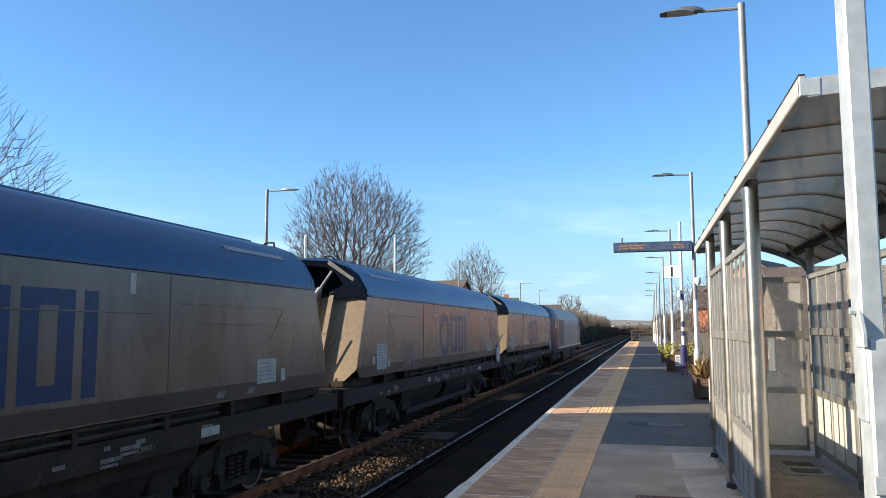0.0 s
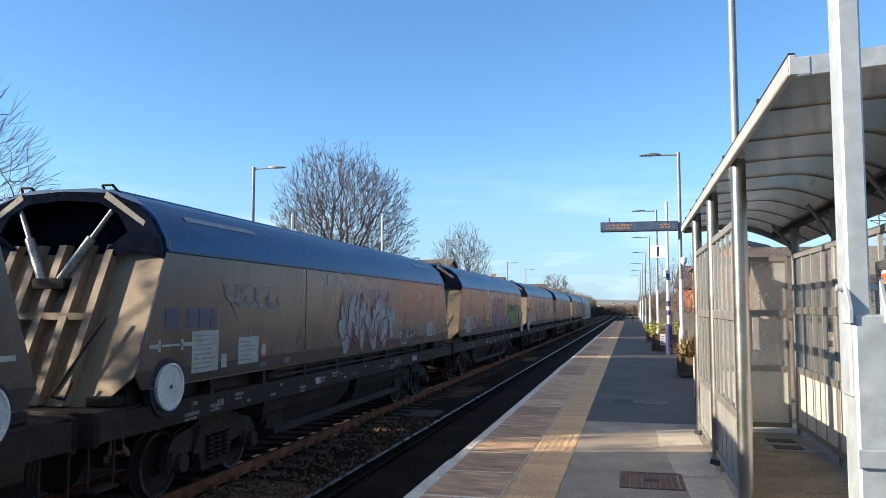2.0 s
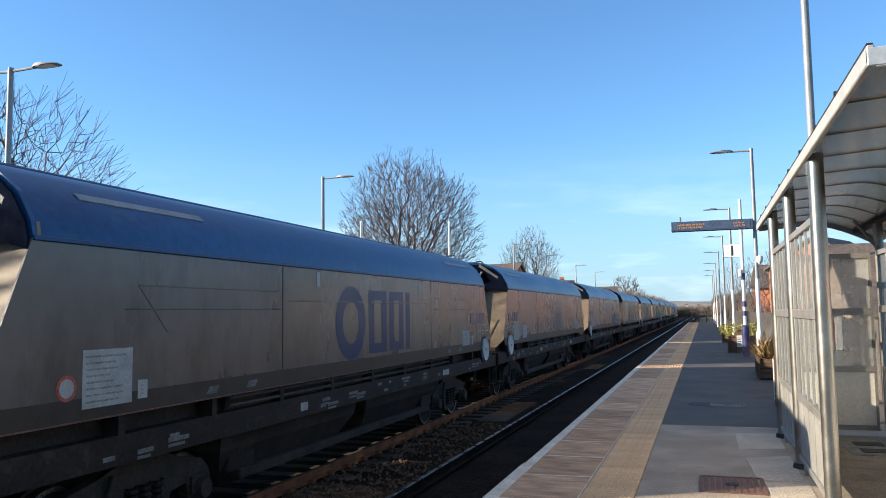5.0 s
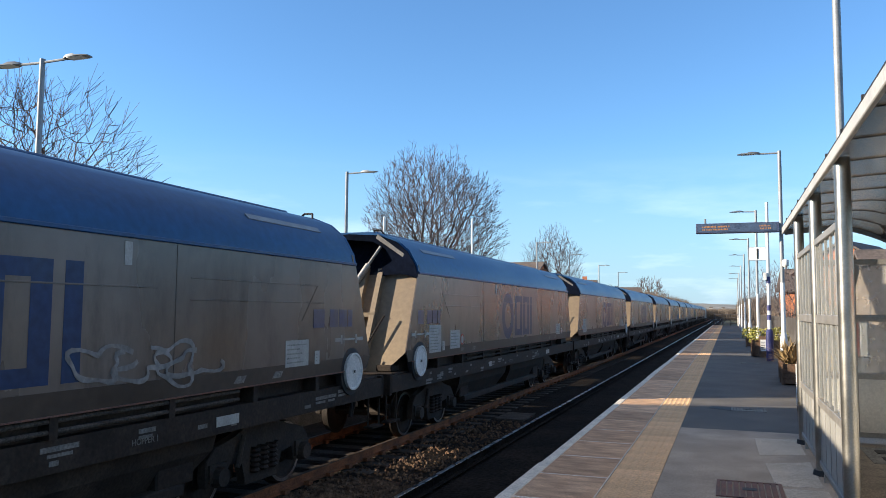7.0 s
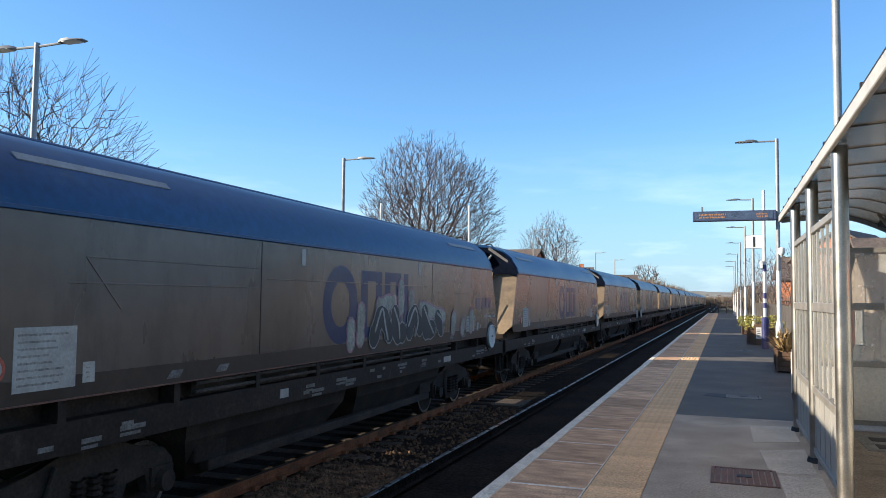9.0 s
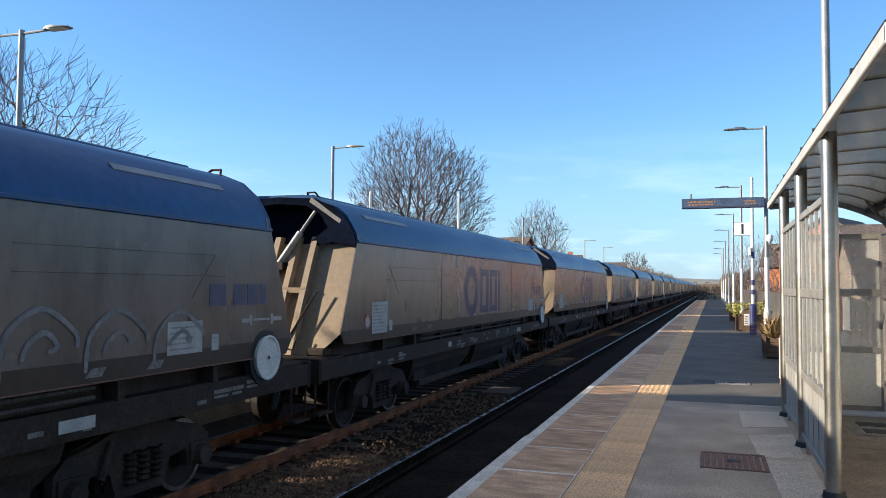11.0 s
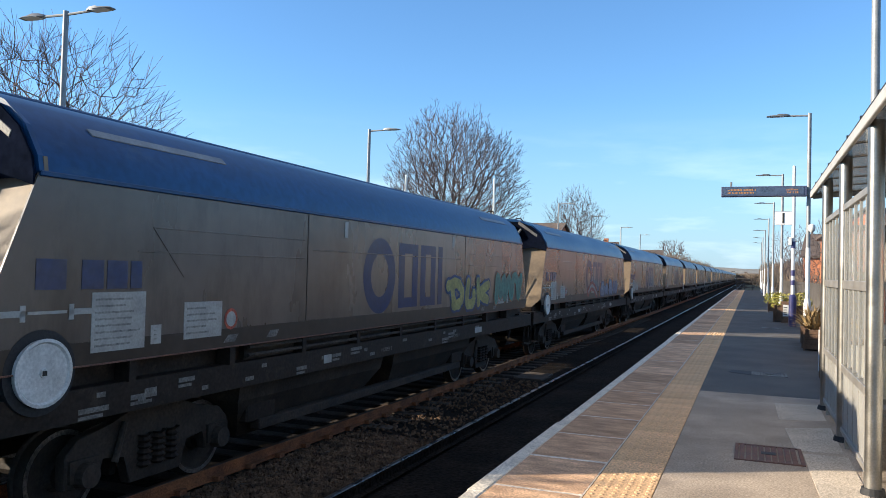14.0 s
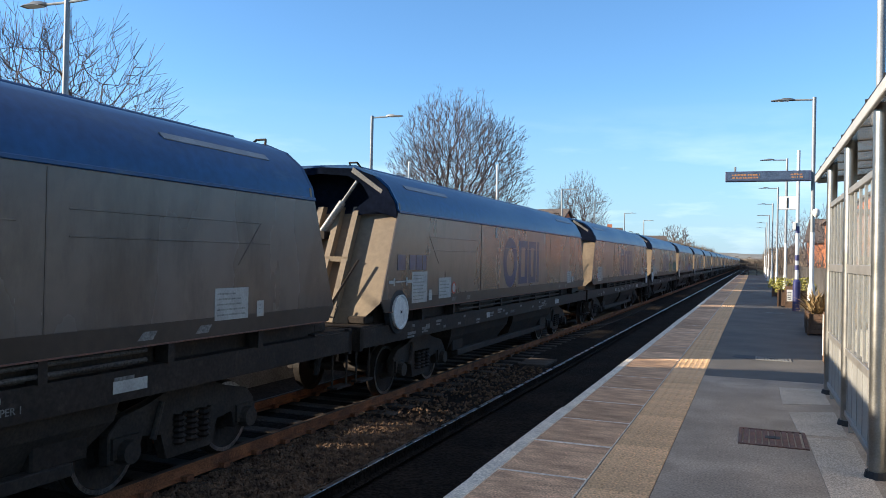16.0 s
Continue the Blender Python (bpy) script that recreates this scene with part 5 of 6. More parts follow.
def graffiti(parent, y0, y1, z0, z1, colours, seed, filled=False):
    """Sprayed loops and scrawls without any letters; the first colour may be a blotchy fill."""
    rnd = random.Random(seed)
    g = new("sprayed_graffiti")
    g.parent = parent
    g["label"] = "looping spray-painted graffiti"
    n = max(4, int((y1 - y0) / 0.36))
    for layer, c in enumerate(colours):
        bm = bmesh.new()
        for k in range(n):
            X = 1.4085 + 0.004 * layer + 0.0002 * k
            cy = y0 + (k + 0.5) * (y1 - y0) / n + rnd.uniform(-0.08, 0.08)
            cz = (z0 + z1) / 2 + rnd.uniform(-0.07, 0.07)
            ry, rz = (y1 - y0) / n * rnd.uniform(0.45, 0.8), (z1 - z0) / 2 * rnd.uniform(0.6, 1.0)
            p1, p2, p3 = rnd.uniform(0, 6.28), rnd.uniform(0, 6.28), rnd.uniform(0, 6.28)
            tilt = rnd.uniform(-0.5, 0.5)
            m = 36
            pts = []
            for j in range(m + 1):
                a = 6.28319 * j / m
                w = 1 + 0.28 * math.sin(2 * a + p1) + 0.2 * math.sin(3 * a + p2) + 0.13 * math.sin(5 * a + p3)
                v = rz * w * math.sin(a)
                pts.append((cy + ry * w * math.cos(a) + tilt * v, max(z0 - 0.05, min(z1 + 0.1, cz + v))))
            if filled and layer == 0:
                c0 = bm.verts.new((X, cy, cz))
                vs = [bm.verts.new((X, *p)) for p in pts[:-1]]
                for j in range(len(vs)):
                    bm.faces.new((c0, vs[j], vs[(j + 1) % len(vs)]))
            else:
                cut = rnd.randint(0, 14)
                pts = pts[cut:] + pts[1:max(1, cut - rnd.randint(4, 12))]
                prev = None
                for j, (y, z) in enumerate(pts):
                    w = 0.016 + 0.012 * math.sin(j * 0.5 + p1) ** 2
                    ny, nz = (pts[min(j + 1, len(pts) - 1)][0] - pts[max(j - 1, 0)][0], pts[min(j + 1, len(pts) - 1)][1] - pts[max(j - 1, 0)][1])
                    L = math.hypot(ny, nz) or 1
                    a = bm.verts.new((X + 0.00003 * j, y - nz / L * w, z + ny / L * w))
                    b = bm.verts.new((X + 0.00003 * j, y + nz / L * w, z - ny / L * w))
                    if prev:
                        bm.faces.new((prev[0], prev[1], b, a))
                    prev = (a, b)
        tagged(part("spray_colour", bm, spray_material(c), g), kind="stuff")


WHITE_S, BLACK_S, PINK_S, BLUE_S = (0.36, 0.35, 0.33), (0.03, 0.03, 0.03), (0.36, 0.19, 0.22), (0.19, 0.34, 0.46)
NAVY_S = (0.035, 0.07, 0.19)
RED_S, ORANGE_S, YELLOW_S, TEAL_S, GREY_S = (0.30, 0.07, 0.055), (0.33, 0.13, 0.05), (0.38, 0.33, 0.10), (0.09, 0.25, 0.19), (0.23, 0.22, 0.21)
SPRAY = {  # wagon order from the locomotive: spans along and up the side, colours, filled or not
    1: [(2.5, 3.3, 1.65, 2.1, (PINK_S,), False)],
    4: [(5.6, 9.0, 1.6, 2.6, (WHITE_S, RED_S), True), (9.6, 10.8, 1.62, 1.95, (WHITE_S,), False), (1.5, 3.0, 2.4, 2.7, (GREY_S,), False)],
    7: [(6.9, 8.9, 1.7, 2.5, (GREY_S,), False)],
    11: [(8.8, 10.6, 1.65, 2.1, (GREY_S,), False)],
}


def smooth_line(pts, sub=6):
    """A rounded line through the points."""
    P = [Vector(p) for p in pts]
    out = []
    for k in range(len(P) - 1):
        a, b, c, d = P[max(k - 1, 0)], P[k], P[k + 1], P[min(k + 2, len(P) - 1)]
        for j in range(sub):
            u = j / sub
            out.append(0.5 * (2 * b + (c - a) * u + (2 * a - 5 * b + 4 * c - d) * u * u + (3 * b - a - 3 * c + d) * u ** 3))
    return out + [P[-1]]


def strokes(parent, lines, layers, smooth=True, x0=1.4085, label="spray-painted graffiti lettering"):
    """Sprayed strokes in points along and up the side; each layer is a half width and a colour, laid over the last."""
    g = new("sprayed_graffiti")
    g.parent = parent
    g["label"] = label
    for layer, (w, c) in enumerate(layers):
        bm = bmesh.new()
        for n, line in enumerate(lines):
            pts = smooth_line(line) if smooth else [Vector(p) for p in line]
            X = x0 + 0.003 * layer + 0.00012 * n
            for end in (0, -1):
                q = pts[end]
                fan = [bm.verts.new((X - 0.00005, q.x + w * math.cos(0.6283 * k), q.y + w * math.sin(0.6283 * k))) for k in range(10)]
                bm.faces.new(fan)
            prev = None
            for j, q in enumerate(pts):
                d = pts[min(j + 1, len(pts) - 1)] - pts[max(j - 1, 0)]
                d = d.normalized() if d.length > 1e-6 else Vector((1, 0))
                ww = w * (1 + 0.10 * math.sin(j * 1.7 + n))
                a = bm.verts.new((X + 0.000015 * j, q.x - d.y * ww, q.y + d.x * ww))
                b = bm.verts.new((X + 0.000015 * j, q.x + d.y * ww, q.y - d.x * ww))
                if prev:
                    bm.faces.new((prev[0], prev[1], b, a))
                prev = (a, b)
        tagged(part("spray_colour", bm, spray_material(c), g), kind="stuff")


def laid(lines, y0, y1, z0, z1):
    return [[(y0 + (y1 - y0) * u, z0 + (z1 - z0) * v) for u, v in line] for line in lines]


def wagon_art():
    """The large sprayed pieces, wagon by wagon."""
    lime, olive = (0.20, 0.30, 0.12), (0.36, 0.34, 0.10)
    w = WAGONS[3][0]
    block = [[(0.03, 0.95), (0.07, 0.05)], [(0.19, 1.0), (0.17, 0.1)], [(0.05, 0.5), (0.18, 0.5)],
             [(0.31, 0.82), (0.26, 0.45), (0.31, 0.12), (0.37, 0.45), (0.31, 0.82)], [(0.45, 0.95), (0.45, 0.3), (0.50, 0.10), (0.55, 0.3), (0.56, 1.0)],
             [(0.76, 0.92), (0.67, 0.97), (0.64, 0.68), (0.74, 0.48), (0.76, 0.2), (0.66, 0.08), (0.62, 0.2)], [(0.82, 0.88), (0.90, 0.92), (0.99, 0.86)], [(0.90, 0.85), (0.90, 0.1)]]
    strokes(w, laid(block, 9.55, 13.70, 1.72, 2.42), ((0.185, olive), (0.158, BLACK_S), (0.125, lime)))
    strokes(w, [[(5.7, 1.75), (6.3, 2.35), (6.25, 1.8), (7.1, 2.3), (6.75, 1.75), (7.55, 2.0)]], ((0.15, PINK_S), (0.10, BLACK_S), (0.085, WHITE_S)), smooth=False)
    strokes(w, [[(8.75, 1.65), (8.95, 2.0), (9.1, 1.65)]], ((0.13, (0.17, 0.13, 0.25)),))
    strokes(w, [[(2.7, 1.7), (2.75, 2.0), (3.05, 2.0), (3.0, 1.7)], [(3.3, 1.95), (3.55, 1.9), (3.35, 1.75), (3.7, 1.68)], [(3.95, 1.68), (4.0, 2.0), (4.3, 1.95)], [(4.5, 1.95), (4.75, 1.9), (4.6, 1.68)]], ((0.022, GREY_S),))
    w = WAGONS[6][0]
    strokes(w, laid([[(0.0, 0.9), (0.06, 0.1), (0.13, 0.9), (0.2, 0.15), (0.3, 0.85), (0.36, 0.2), (0.46, 0.9), (0.52, 0.4), (0.6, 0.1), (0.68, 0.85), (0.78, 0.5), (0.74, 0.12), (0.88, 0.15), (0.92, 0.8), (1.0, 0.3)]], 10.4, 13.5, 1.65, 2.15), ((0.12, NAVY_S), (0.06, BLUE_S)))
    w = WAGONS[13][0]
    strokes(w, [[(6.5, 1.7), (6.5, 1.95)], [(6.82, 1.75), (6.85, 2.18)], [(7.5, 2.25), (8.1, 2.32)], [(8.42, 2.2), (8.42, 2.58)], [(8.88, 2.32), (8.9, 2.42)], [(9.4, 2.2), (10.6, 2.02)], [(11.2, 1.75), (11.25, 2.0)], [(11.8, 1.72), (11.85, 1.85)], [(12.4, 1.75), (12.45, 2.05)]],
            ((0.15, PINK_S), (0.115, (0.34, 0.33, 0.27))))
    strokes(w, [[(7.3, 1.75), (7.6, 2.1), (7.9, 1.8)], [(8.15, 2.1), (8.2, 1.8), (8.5, 1.78)], [(8.8, 1.8), (9.0, 2.1), (9.3, 1.85)], [(9.55, 2.1), (9.6, 1.8), (9.95, 1.8)], [(10.25, 2.0), (10.45, 1.8)]], ((0.19, WHITE_S), (0.165, BLACK_S)), x0=1.4155)
    strokes(w, [[(7.35, 1.85), (7.6, 2.2), (7.75, 1.9), (7.85, 1.7)], [(8.1, 2.2), (8.3, 1.95), (8.35, 1.7)], [(8.75, 1.9), (9.05, 2.2), (9.2, 1.95), (9.05, 1.7)], [(9.5, 2.2), (9.75, 1.95), (10.0, 1.72)], [(10.2, 2.1), (10.5, 1.95), (10.55, 1.7)]], ((0.028, WHITE_S),), x0=1.4225)
    w = WAGONS[16][0]
    arcs = []
    for k in range(7):
        y = 6.5 + 0.9 * k
        h = 2.32 - 0.035 * k
        arcs.append([(y, 1.62), (y + 0.06, h - 0.2), (y + 0.4, h), (y + 0.76, h - 0.2), (y + 0.80, 1.85)])
        arcs.append([(y + 0.22, 1.78), (y + 0.28, h - 0.28), (y + 0.45, h - 0.2), (y + 0.58, h - 0.32), (y + 0.5, 1.82)])
    strokes(w, arcs, ((0.024, (0.20, 0.19, 0.18)),), label="pale looping sprayed outline lettering")
    w = WAGONS[17][0]
    strokes(w, [[(6.3, 2.45), (6.75, 2.1), (6.85, 1.75), (6.62, 1.60)], [(7.02, 1.58), (6.8, 1.9), (6.85, 2.3), (7.0, 2.5), (7.11, 2.4), (7.05, 2.1), (6.98, 1.8), (7.1, 1.72), (7.3, 1.75), (7.35, 2.05), (7.2, 2.1)],
                [(7.15, 2.3), (7.45, 2.4), (7.63, 2.36), (7.68, 2.1), (7.62, 1.85), (7.75, 1.75), (7.95, 1.85), (8.0, 1.6)], [(8.0, 1.62), (7.9, 1.9), (8.08, 2.43), (8.5, 2.42), (8.52, 2.2), (8.3, 2.15)],
                [(8.42, 2.15), (8.2, 2.25), (8.15, 2.0), (8.35, 1.98), (8.13, 1.93), (8.13, 1.75), (8.45, 1.77), (8.45, 2.05), (8.62, 2.1), (8.73, 1.62)], [(8.74, 1.62), (8.8, 1.95), (9.0, 2.0), (9.14, 1.58)]],
            ((0.034, (0.42, 0.43, 0.45)),), label="white sprayed line lettering")
    w = WAGONS[18][0]
    strokes(w, [[(8.2, 1.68), (8.4, 1.9)], [(9.3, 2.05), (9.6, 1.95)], [(10.0, 2.05), (10.05, 1.8)], [(11.2, 2.02), (11.3, 1.9)], [(12.2, 1.95), (12.5, 1.72)]], ((0.15, ORANGE_S),), smooth=False)
    strokes(w, [[(8.55, 1.74), (8.85, 1.93), (9.15, 1.76)], [(8.7, 1.72), (9.1, 1.72)], [(9.55, 1.74), (9.75, 1.84), (9.9, 1.74)], [(10.45, 1.74), (10.5, 2.0), (10.85, 1.9), (10.95, 1.74)], [(10.6, 1.76), (10.8, 1.76)],
                [(11.45, 1.92), (11.5, 1.74)], [(11.85, 1.74), (11.95, 1.92), (12.2, 1.88), (12.0, 1.74)]],
            ((0.20, NAVY_S), (0.16, (0.20, 0.23, 0.32))), x0=1.4125)
    strokes(w, [[(8.6, 1.85), (8.8, 2.0), (9.0, 1.98)], [(8.75, 1.78), (8.85, 1.85), (8.95, 1.76)], [(10.5, 2.08), (10.75, 2.04)], [(10.6, 1.85), (10.75, 1.80)], [(11.95, 2.0), (12.15, 1.97)]], ((0.026, WHITE_S),), x0=1.4195)
    strokes(w, [[(6.0, 1.72), (6.6, 1.95), (7.2, 1.85), (7.65, 1.65)]], ((0.16, RED_S), (0.05, WHITE_S)))
    strokes(w, [[(6.9, 2.05), (7.3, 2.1), (7.9, 2.0)]], ((0.06, (0.16, 0.24, 0.27)),))
    w = WAGONS[19][0]
    strokes(w, laid([[(0.10, 0.9), (0.16, 0.1)], [(0.02, 0.85), (0.22, 0.95), (0.34, 0.55), (0.28, 0.15), (0.14, 0.1)], [(0.48, 0.98), (0.45, 0.15), (0.60, 0.12), (0.62, 0.5)], [(0.72, 1.0), (0.74, 0.1)], [(1.0, 0.85), (0.76, 0.5), (0.98, 0.2)]], 9.0, 11.45, 1.68, 2.16),
            ((0.155, (0.03, 0.06, 0.17)), (0.105, YELLOW_S)), label="yellow sprayed lettering with a blue outline")
    strokes(w, laid([[(0.04, 0.1), (0.08, 0.95), (0.2, 0.3), (0.32, 0.9), (0.36, 0.15), (0.5, 0.85), (0.62, 0.15), (0.68, 0.9), (0.84, 0.8), (0.9, 0.12), (1.0, 0.9)]], 11.95, 14.0, 1.72, 2.28),
            ((0.16, ORANGE_S), (0.135, TEAL_S), (0.02, (0.05, 0.16, 0.14))), label="teal sprayed piece with an orange edge")
    # wagons whose large emblem is rubbed nearly away
    for k in (4, 6, 7):
        for o in WAGONS[k][0].children_recursive:
            if o.name.startswith("emblem_block"):
                o.material_slots[0].link = "OBJECT"
                o.material_slots[0].material = LOGO_FADED


def locomotive():
    t = thing("diesel_locomotive", "blue and orange freight diesel locomotive with pale louvred sides", "locomotive")
    L = 21.3

    def sect(inset=0.0, h=3.9):
        pts = [(1.33, 1.15), (1.36, 1.3), (1.36, 2.9), (1.30, 3.2), (1.05, 3.62), (0.6, 3.86), (0.0, h)]
        return [(max(0, x - inset), z) for x, z in pts]
    bm = bmesh.new()
    s = sect()
    full = s + [(-x, z) for x, z in s[-2::-1]]
    loft(bm, [[(x, y, z) for x, z in full] for y in (3.2, L - 3.0)], caps=True)
    part("body_shell", bm, LOCO_GREY, t, "pale grey louvred body side", smooth=True)
    for y0, y1, nose in ((0.3, 3.2, -1), (L - 3.0, L - 0.2, 1)):
        bm = bmesh.new()
        ys = (y0, y0 + 0.5, y1) if nose < 0 else (y0, y1 - 0.5, y1)
        ins = ((0.25, -0.25), (0.02, 0), (0.0, 0)) if nose < 0 else ((0.0, 0), (0.02, 0), (0.25, -0.25))
        loft(bm, [[(x * (1 - i * 0.4), y, z + (dz if z > 3 else 0)) for x, z in full] for y, (i, dz) in zip(ys, ins)], caps=True)
        part("cab", bm, LOCO_BLUE, t, "dark blue cab", smooth=True)
        yy = (y0 + 1.0, y0 + 1.9) if nose < 0 else (y1 - 1.9, y1 - 1.0)
        boxes("cab_window", WINDOW_PANE, t, (1.362, 1.372, yy[0], yy[1], 2.45, 3.0))
        ye = y0 - 0.012 if nose < 0 else y1
        boxes("windscreen", WINDOW_PANE, t, (-1.0, -0.05, ye, ye + 0.012, 2.45, 3.05), (0.05, 1.0, ye, ye + 0.012, 2.45, 3.05))
        boxes("nose_stripe", LOCO_ORANGE, t, (-1.2, 1.2, ye, ye + 0.012, 1.2, 2.3))
    boxes("orange_panel", LOCO_ORANGE, t, (1.362, 1.37, 2.7, 3.5, 1.3, 2.95))
    boxes("blue_panel", LOCO_BLUE, t, (1.362, 1.37, 3.5, 6.8, 1.3, 3.0))
    boxes("sole_stripe", WHITE_PAINT, t, (1.362, 1.372, 3.5, L - 0.4, 1.17, 1.25))
    for k in range(12):
        boxes("louvre", LAMP_GREY, t, (1.362, 1.374, 8.0, L - 3.4, 1.5 + 0.11 * k, 1.55 + 0.11 * k))
    boxes("solebar", UNDERFRAME, t, (-1.36, 1.36, 0.1, L - 0.1, 0.95, 1.15))
    boxes("fuel_tank", UNDERFRAME, t, (-1.2, 1.2, 7.6, 13.6, 0.3, 0.95), bevel=0.05)
    for c in (4.0, L - 4.0):
        for side in (-1, 1):
            boxes("bogie_frame", BOGIE, t, (min(side * 0.9, side * 1.15), max(side * 0.9, side * 1.15), c - 2.4, c + 2.4, 0.45, 0.85), bevel=0.03)
            for a in (-1.9, 0, 1.9):
                disc_wheel(t, 0.74 * side, c + a, 0.5, 0.5, BOGIE)
    for y in (0.0, L):
        boxes("buffer_beam", UNDERFRAME, t, (-1.25, 1.25, min(y, y + (0.15 if y == 0 else -0.15)), max(y, y + (0.15 if y == 0 else -0.15)), 0.7, 1.15))
        for x in (-0.86, 0.86):
            bm = bmesh.new()
            e = -0.4 if y == 0 else 0.4
            tube(bm, (x, y, 1.0), (x, y + e, 1.0), 0.10, 0.10, 10)
            tube(bm, (x, y + e, 1.0), (x, y + e * 1.12, 1.0), 0.22, 0.22, 14)
            part("buffer", bm, UNDERFRAME, t)
    return t


N_WAGONS = 25
proto = {True: hopper_wagon(True), False: hopper_wagon(False)}
DISC_NEAR = [0, 0, 1, 0, 1, 0, 1, 1, 0, 0, 1, 0, 0, 0, 0, 0, 0, 1, 1, 1, 0, 1, 1, 0, 1]
WAGONS = []
used = set()
for k in range(N_WAGONS):
    dn = bool(DISC_NEAR[k])
    y0 = 14.59 + PITCH - PITCH * k
    if dn not in used:
        used.add(dn)
        w = proto[dn]
        w.matrix_basis = pose(TRACK_X, y0, RAIL_TOP)
    else:
        w = copy_thing(proto[dn], pose(TRACK_X, y0, RAIL_TOP))
    WAGONS.append((w, y0))
for k, spans in SPRAY.items():
    for j, (a, b, c, d, cols, fill) in enumerate(spans):
        graffiti(WAGONS[k][0], a, b, c, d, cols, 100 + 10 * k + j, fill)
    WAGONS[k][0]["label"] = "weathered grey bogie hopper wagon with blue cover and sprayed graffiti"
wagon_art()
for k in (3, 6, 13, 16, 17, 18, 19):
    WAGONS[k][0]["label"] = "weathered grey bogie hopper wagon with blue cover and large graffiti"
LOCO = locomotive()
LOCO.matrix_basis = pose(TRACK_X, 14.59 + 2 * PITCH - 0.75, RAIL_TOP)


# ------------------------------------------------------------------ trees, scrub, houses, distance
def bare_tree(at, crown, label, seed, n_pts=1500, trunk=0.3, fork=1.6, thin=0.011, twigs=3, twig_len=0.5, direct=0.32, spread=9.0):
    """A bare winter tree. Branches reach out to points spread through the crown (centre height, half width, half height);
    each joins the nearest older branch, and girths add up towards the trunk."""
    cz, rw, rh = crown
    rnd = np.random.RandomState(seed)
    t = thing("bare_tree", label, "tree", at)
    pts = []
    while len(pts) < n_pts:
        v = rnd.uniform(-1, 1, 3)
        L = np.linalg.norm(v)
        if 0.25 < L < 1 - 0.18 * rnd.rand() ** 2 and v[2] > -0.75:
            bulge = 1 + 0.20 * noise.noise((v[0] * 2.2, v[1] * 2.2, v[2] * 2.2 + seed))
            p = (v[0] * rw * bulge, v[1] * rw * bulge, cz + v[2] * rh * bulge)
            if math.hypot(p[0], p[1]) < 0.5 + spread * max(0.0, p[2] - fork):
                pts.append(p)
    pts = np.array(pts)
    root = np.array([0, 0, fork])
    pts = pts[np.argsort(np.linalg.norm(pts - root, axis=1))]
    nodes, up = [np.zeros(3), root * 0.5, root], [-1, 0, 1]
    dist0 = [0.0, 0.0, 0.0]
    for p in pts:
        arr = np.array(nodes)
        d = np.linalg.norm(arr - p, axis=1)
        d[:2] += 50
        cost = d + direct * np.array(dist0)
        k = int(cost.argmin())
        a = arr[k]
        far = float(d[k])
        n = max(1, int(far / 0.55))
        for j in range(1, n + 1):
            q = a + (p - a) * j / n
            if j < n:
                q = q + rnd.normal(0, 0.05, 3) + np.array([0, 0, -0.10 * math.sin(math.pi * j / n)]) * far * 0.4
            dist0.append(dist0[k] + float(np.linalg.norm(q - nodes[k])))
            nodes.append(q)
            up.append(k)
            k = len(nodes) - 1
    kids = np.zeros(len(nodes), int)
    for u in up[1:]:
        kids[u] += 1
    base_n = len(nodes)
    for k in range(3, base_n):
        if kids[k] == 0 or rnd.rand() < 0.25:
            out = nodes[k] - np.array([0, 0, cz - rh * 0.65])
            out = out / np.linalg.norm(out)
            for _ in range(twigs if kids[k] == 0 else 1):
                d = out + rnd.normal(0, 0.42, 3) + np.array([0, 0, 0.12])
                nodes.append(nodes[k] + d / np.linalg.norm(d) * twig_len * rnd.uniform(0.5, 1.2))
                up.append(k)
    r = np.full(len(nodes), 0.0)
    for k in range(len(nodes) - 1, 0, -1):
        r[k] = thin if r[k] == 0 else r[k] ** (1 / 2.5)
        r[up[k]] += r[k] ** 2.5
    r[0] = r[1]
    scale = trunk / r[1]
    tv, tf, lv, lf = [], [], [], []
    for k in range(1, len(nodes)):
        u = up[k]
        a, b = Vector(nodes[u]), Vector(nodes[k])
        if (b - a).length < 1e-4:
            continue
        w = 1 + (scale - 1) * min(1.0, r[k] / r[1])
        r1 = max(thin, r[k] * w)
        r0 = min(r1 * 1.25, max(thin, (r[u] if u else r[1]) * w))
        n = 8 if r1 > 0.12 else (5 if r1 > 0.035 else 3)
        V, F = (tv, tf) if r1 > 0.05 else (lv, lf)
        q = (b - a).to_track_quat("Z", "Y")
        base = len(V)
        for p, rr in ((a, r0), (b, r1)):
            for j in range(n):
                V.append(p + q @ Vector((rr * math.cos(6.28319 * j / n), rr * math.sin(6.28319 * j / n), 0)))
        for j in range(n):
            F.append((base + j, base + (j + 1) % n, base + n + (j + 1) % n, base + n + j))
    from_lists("trunk", tv, tf, BARK, t, "dark trunk and limbs")
    from_lists("crown", lv, lf, TWIG, t, "dense bare twigs")
    return t


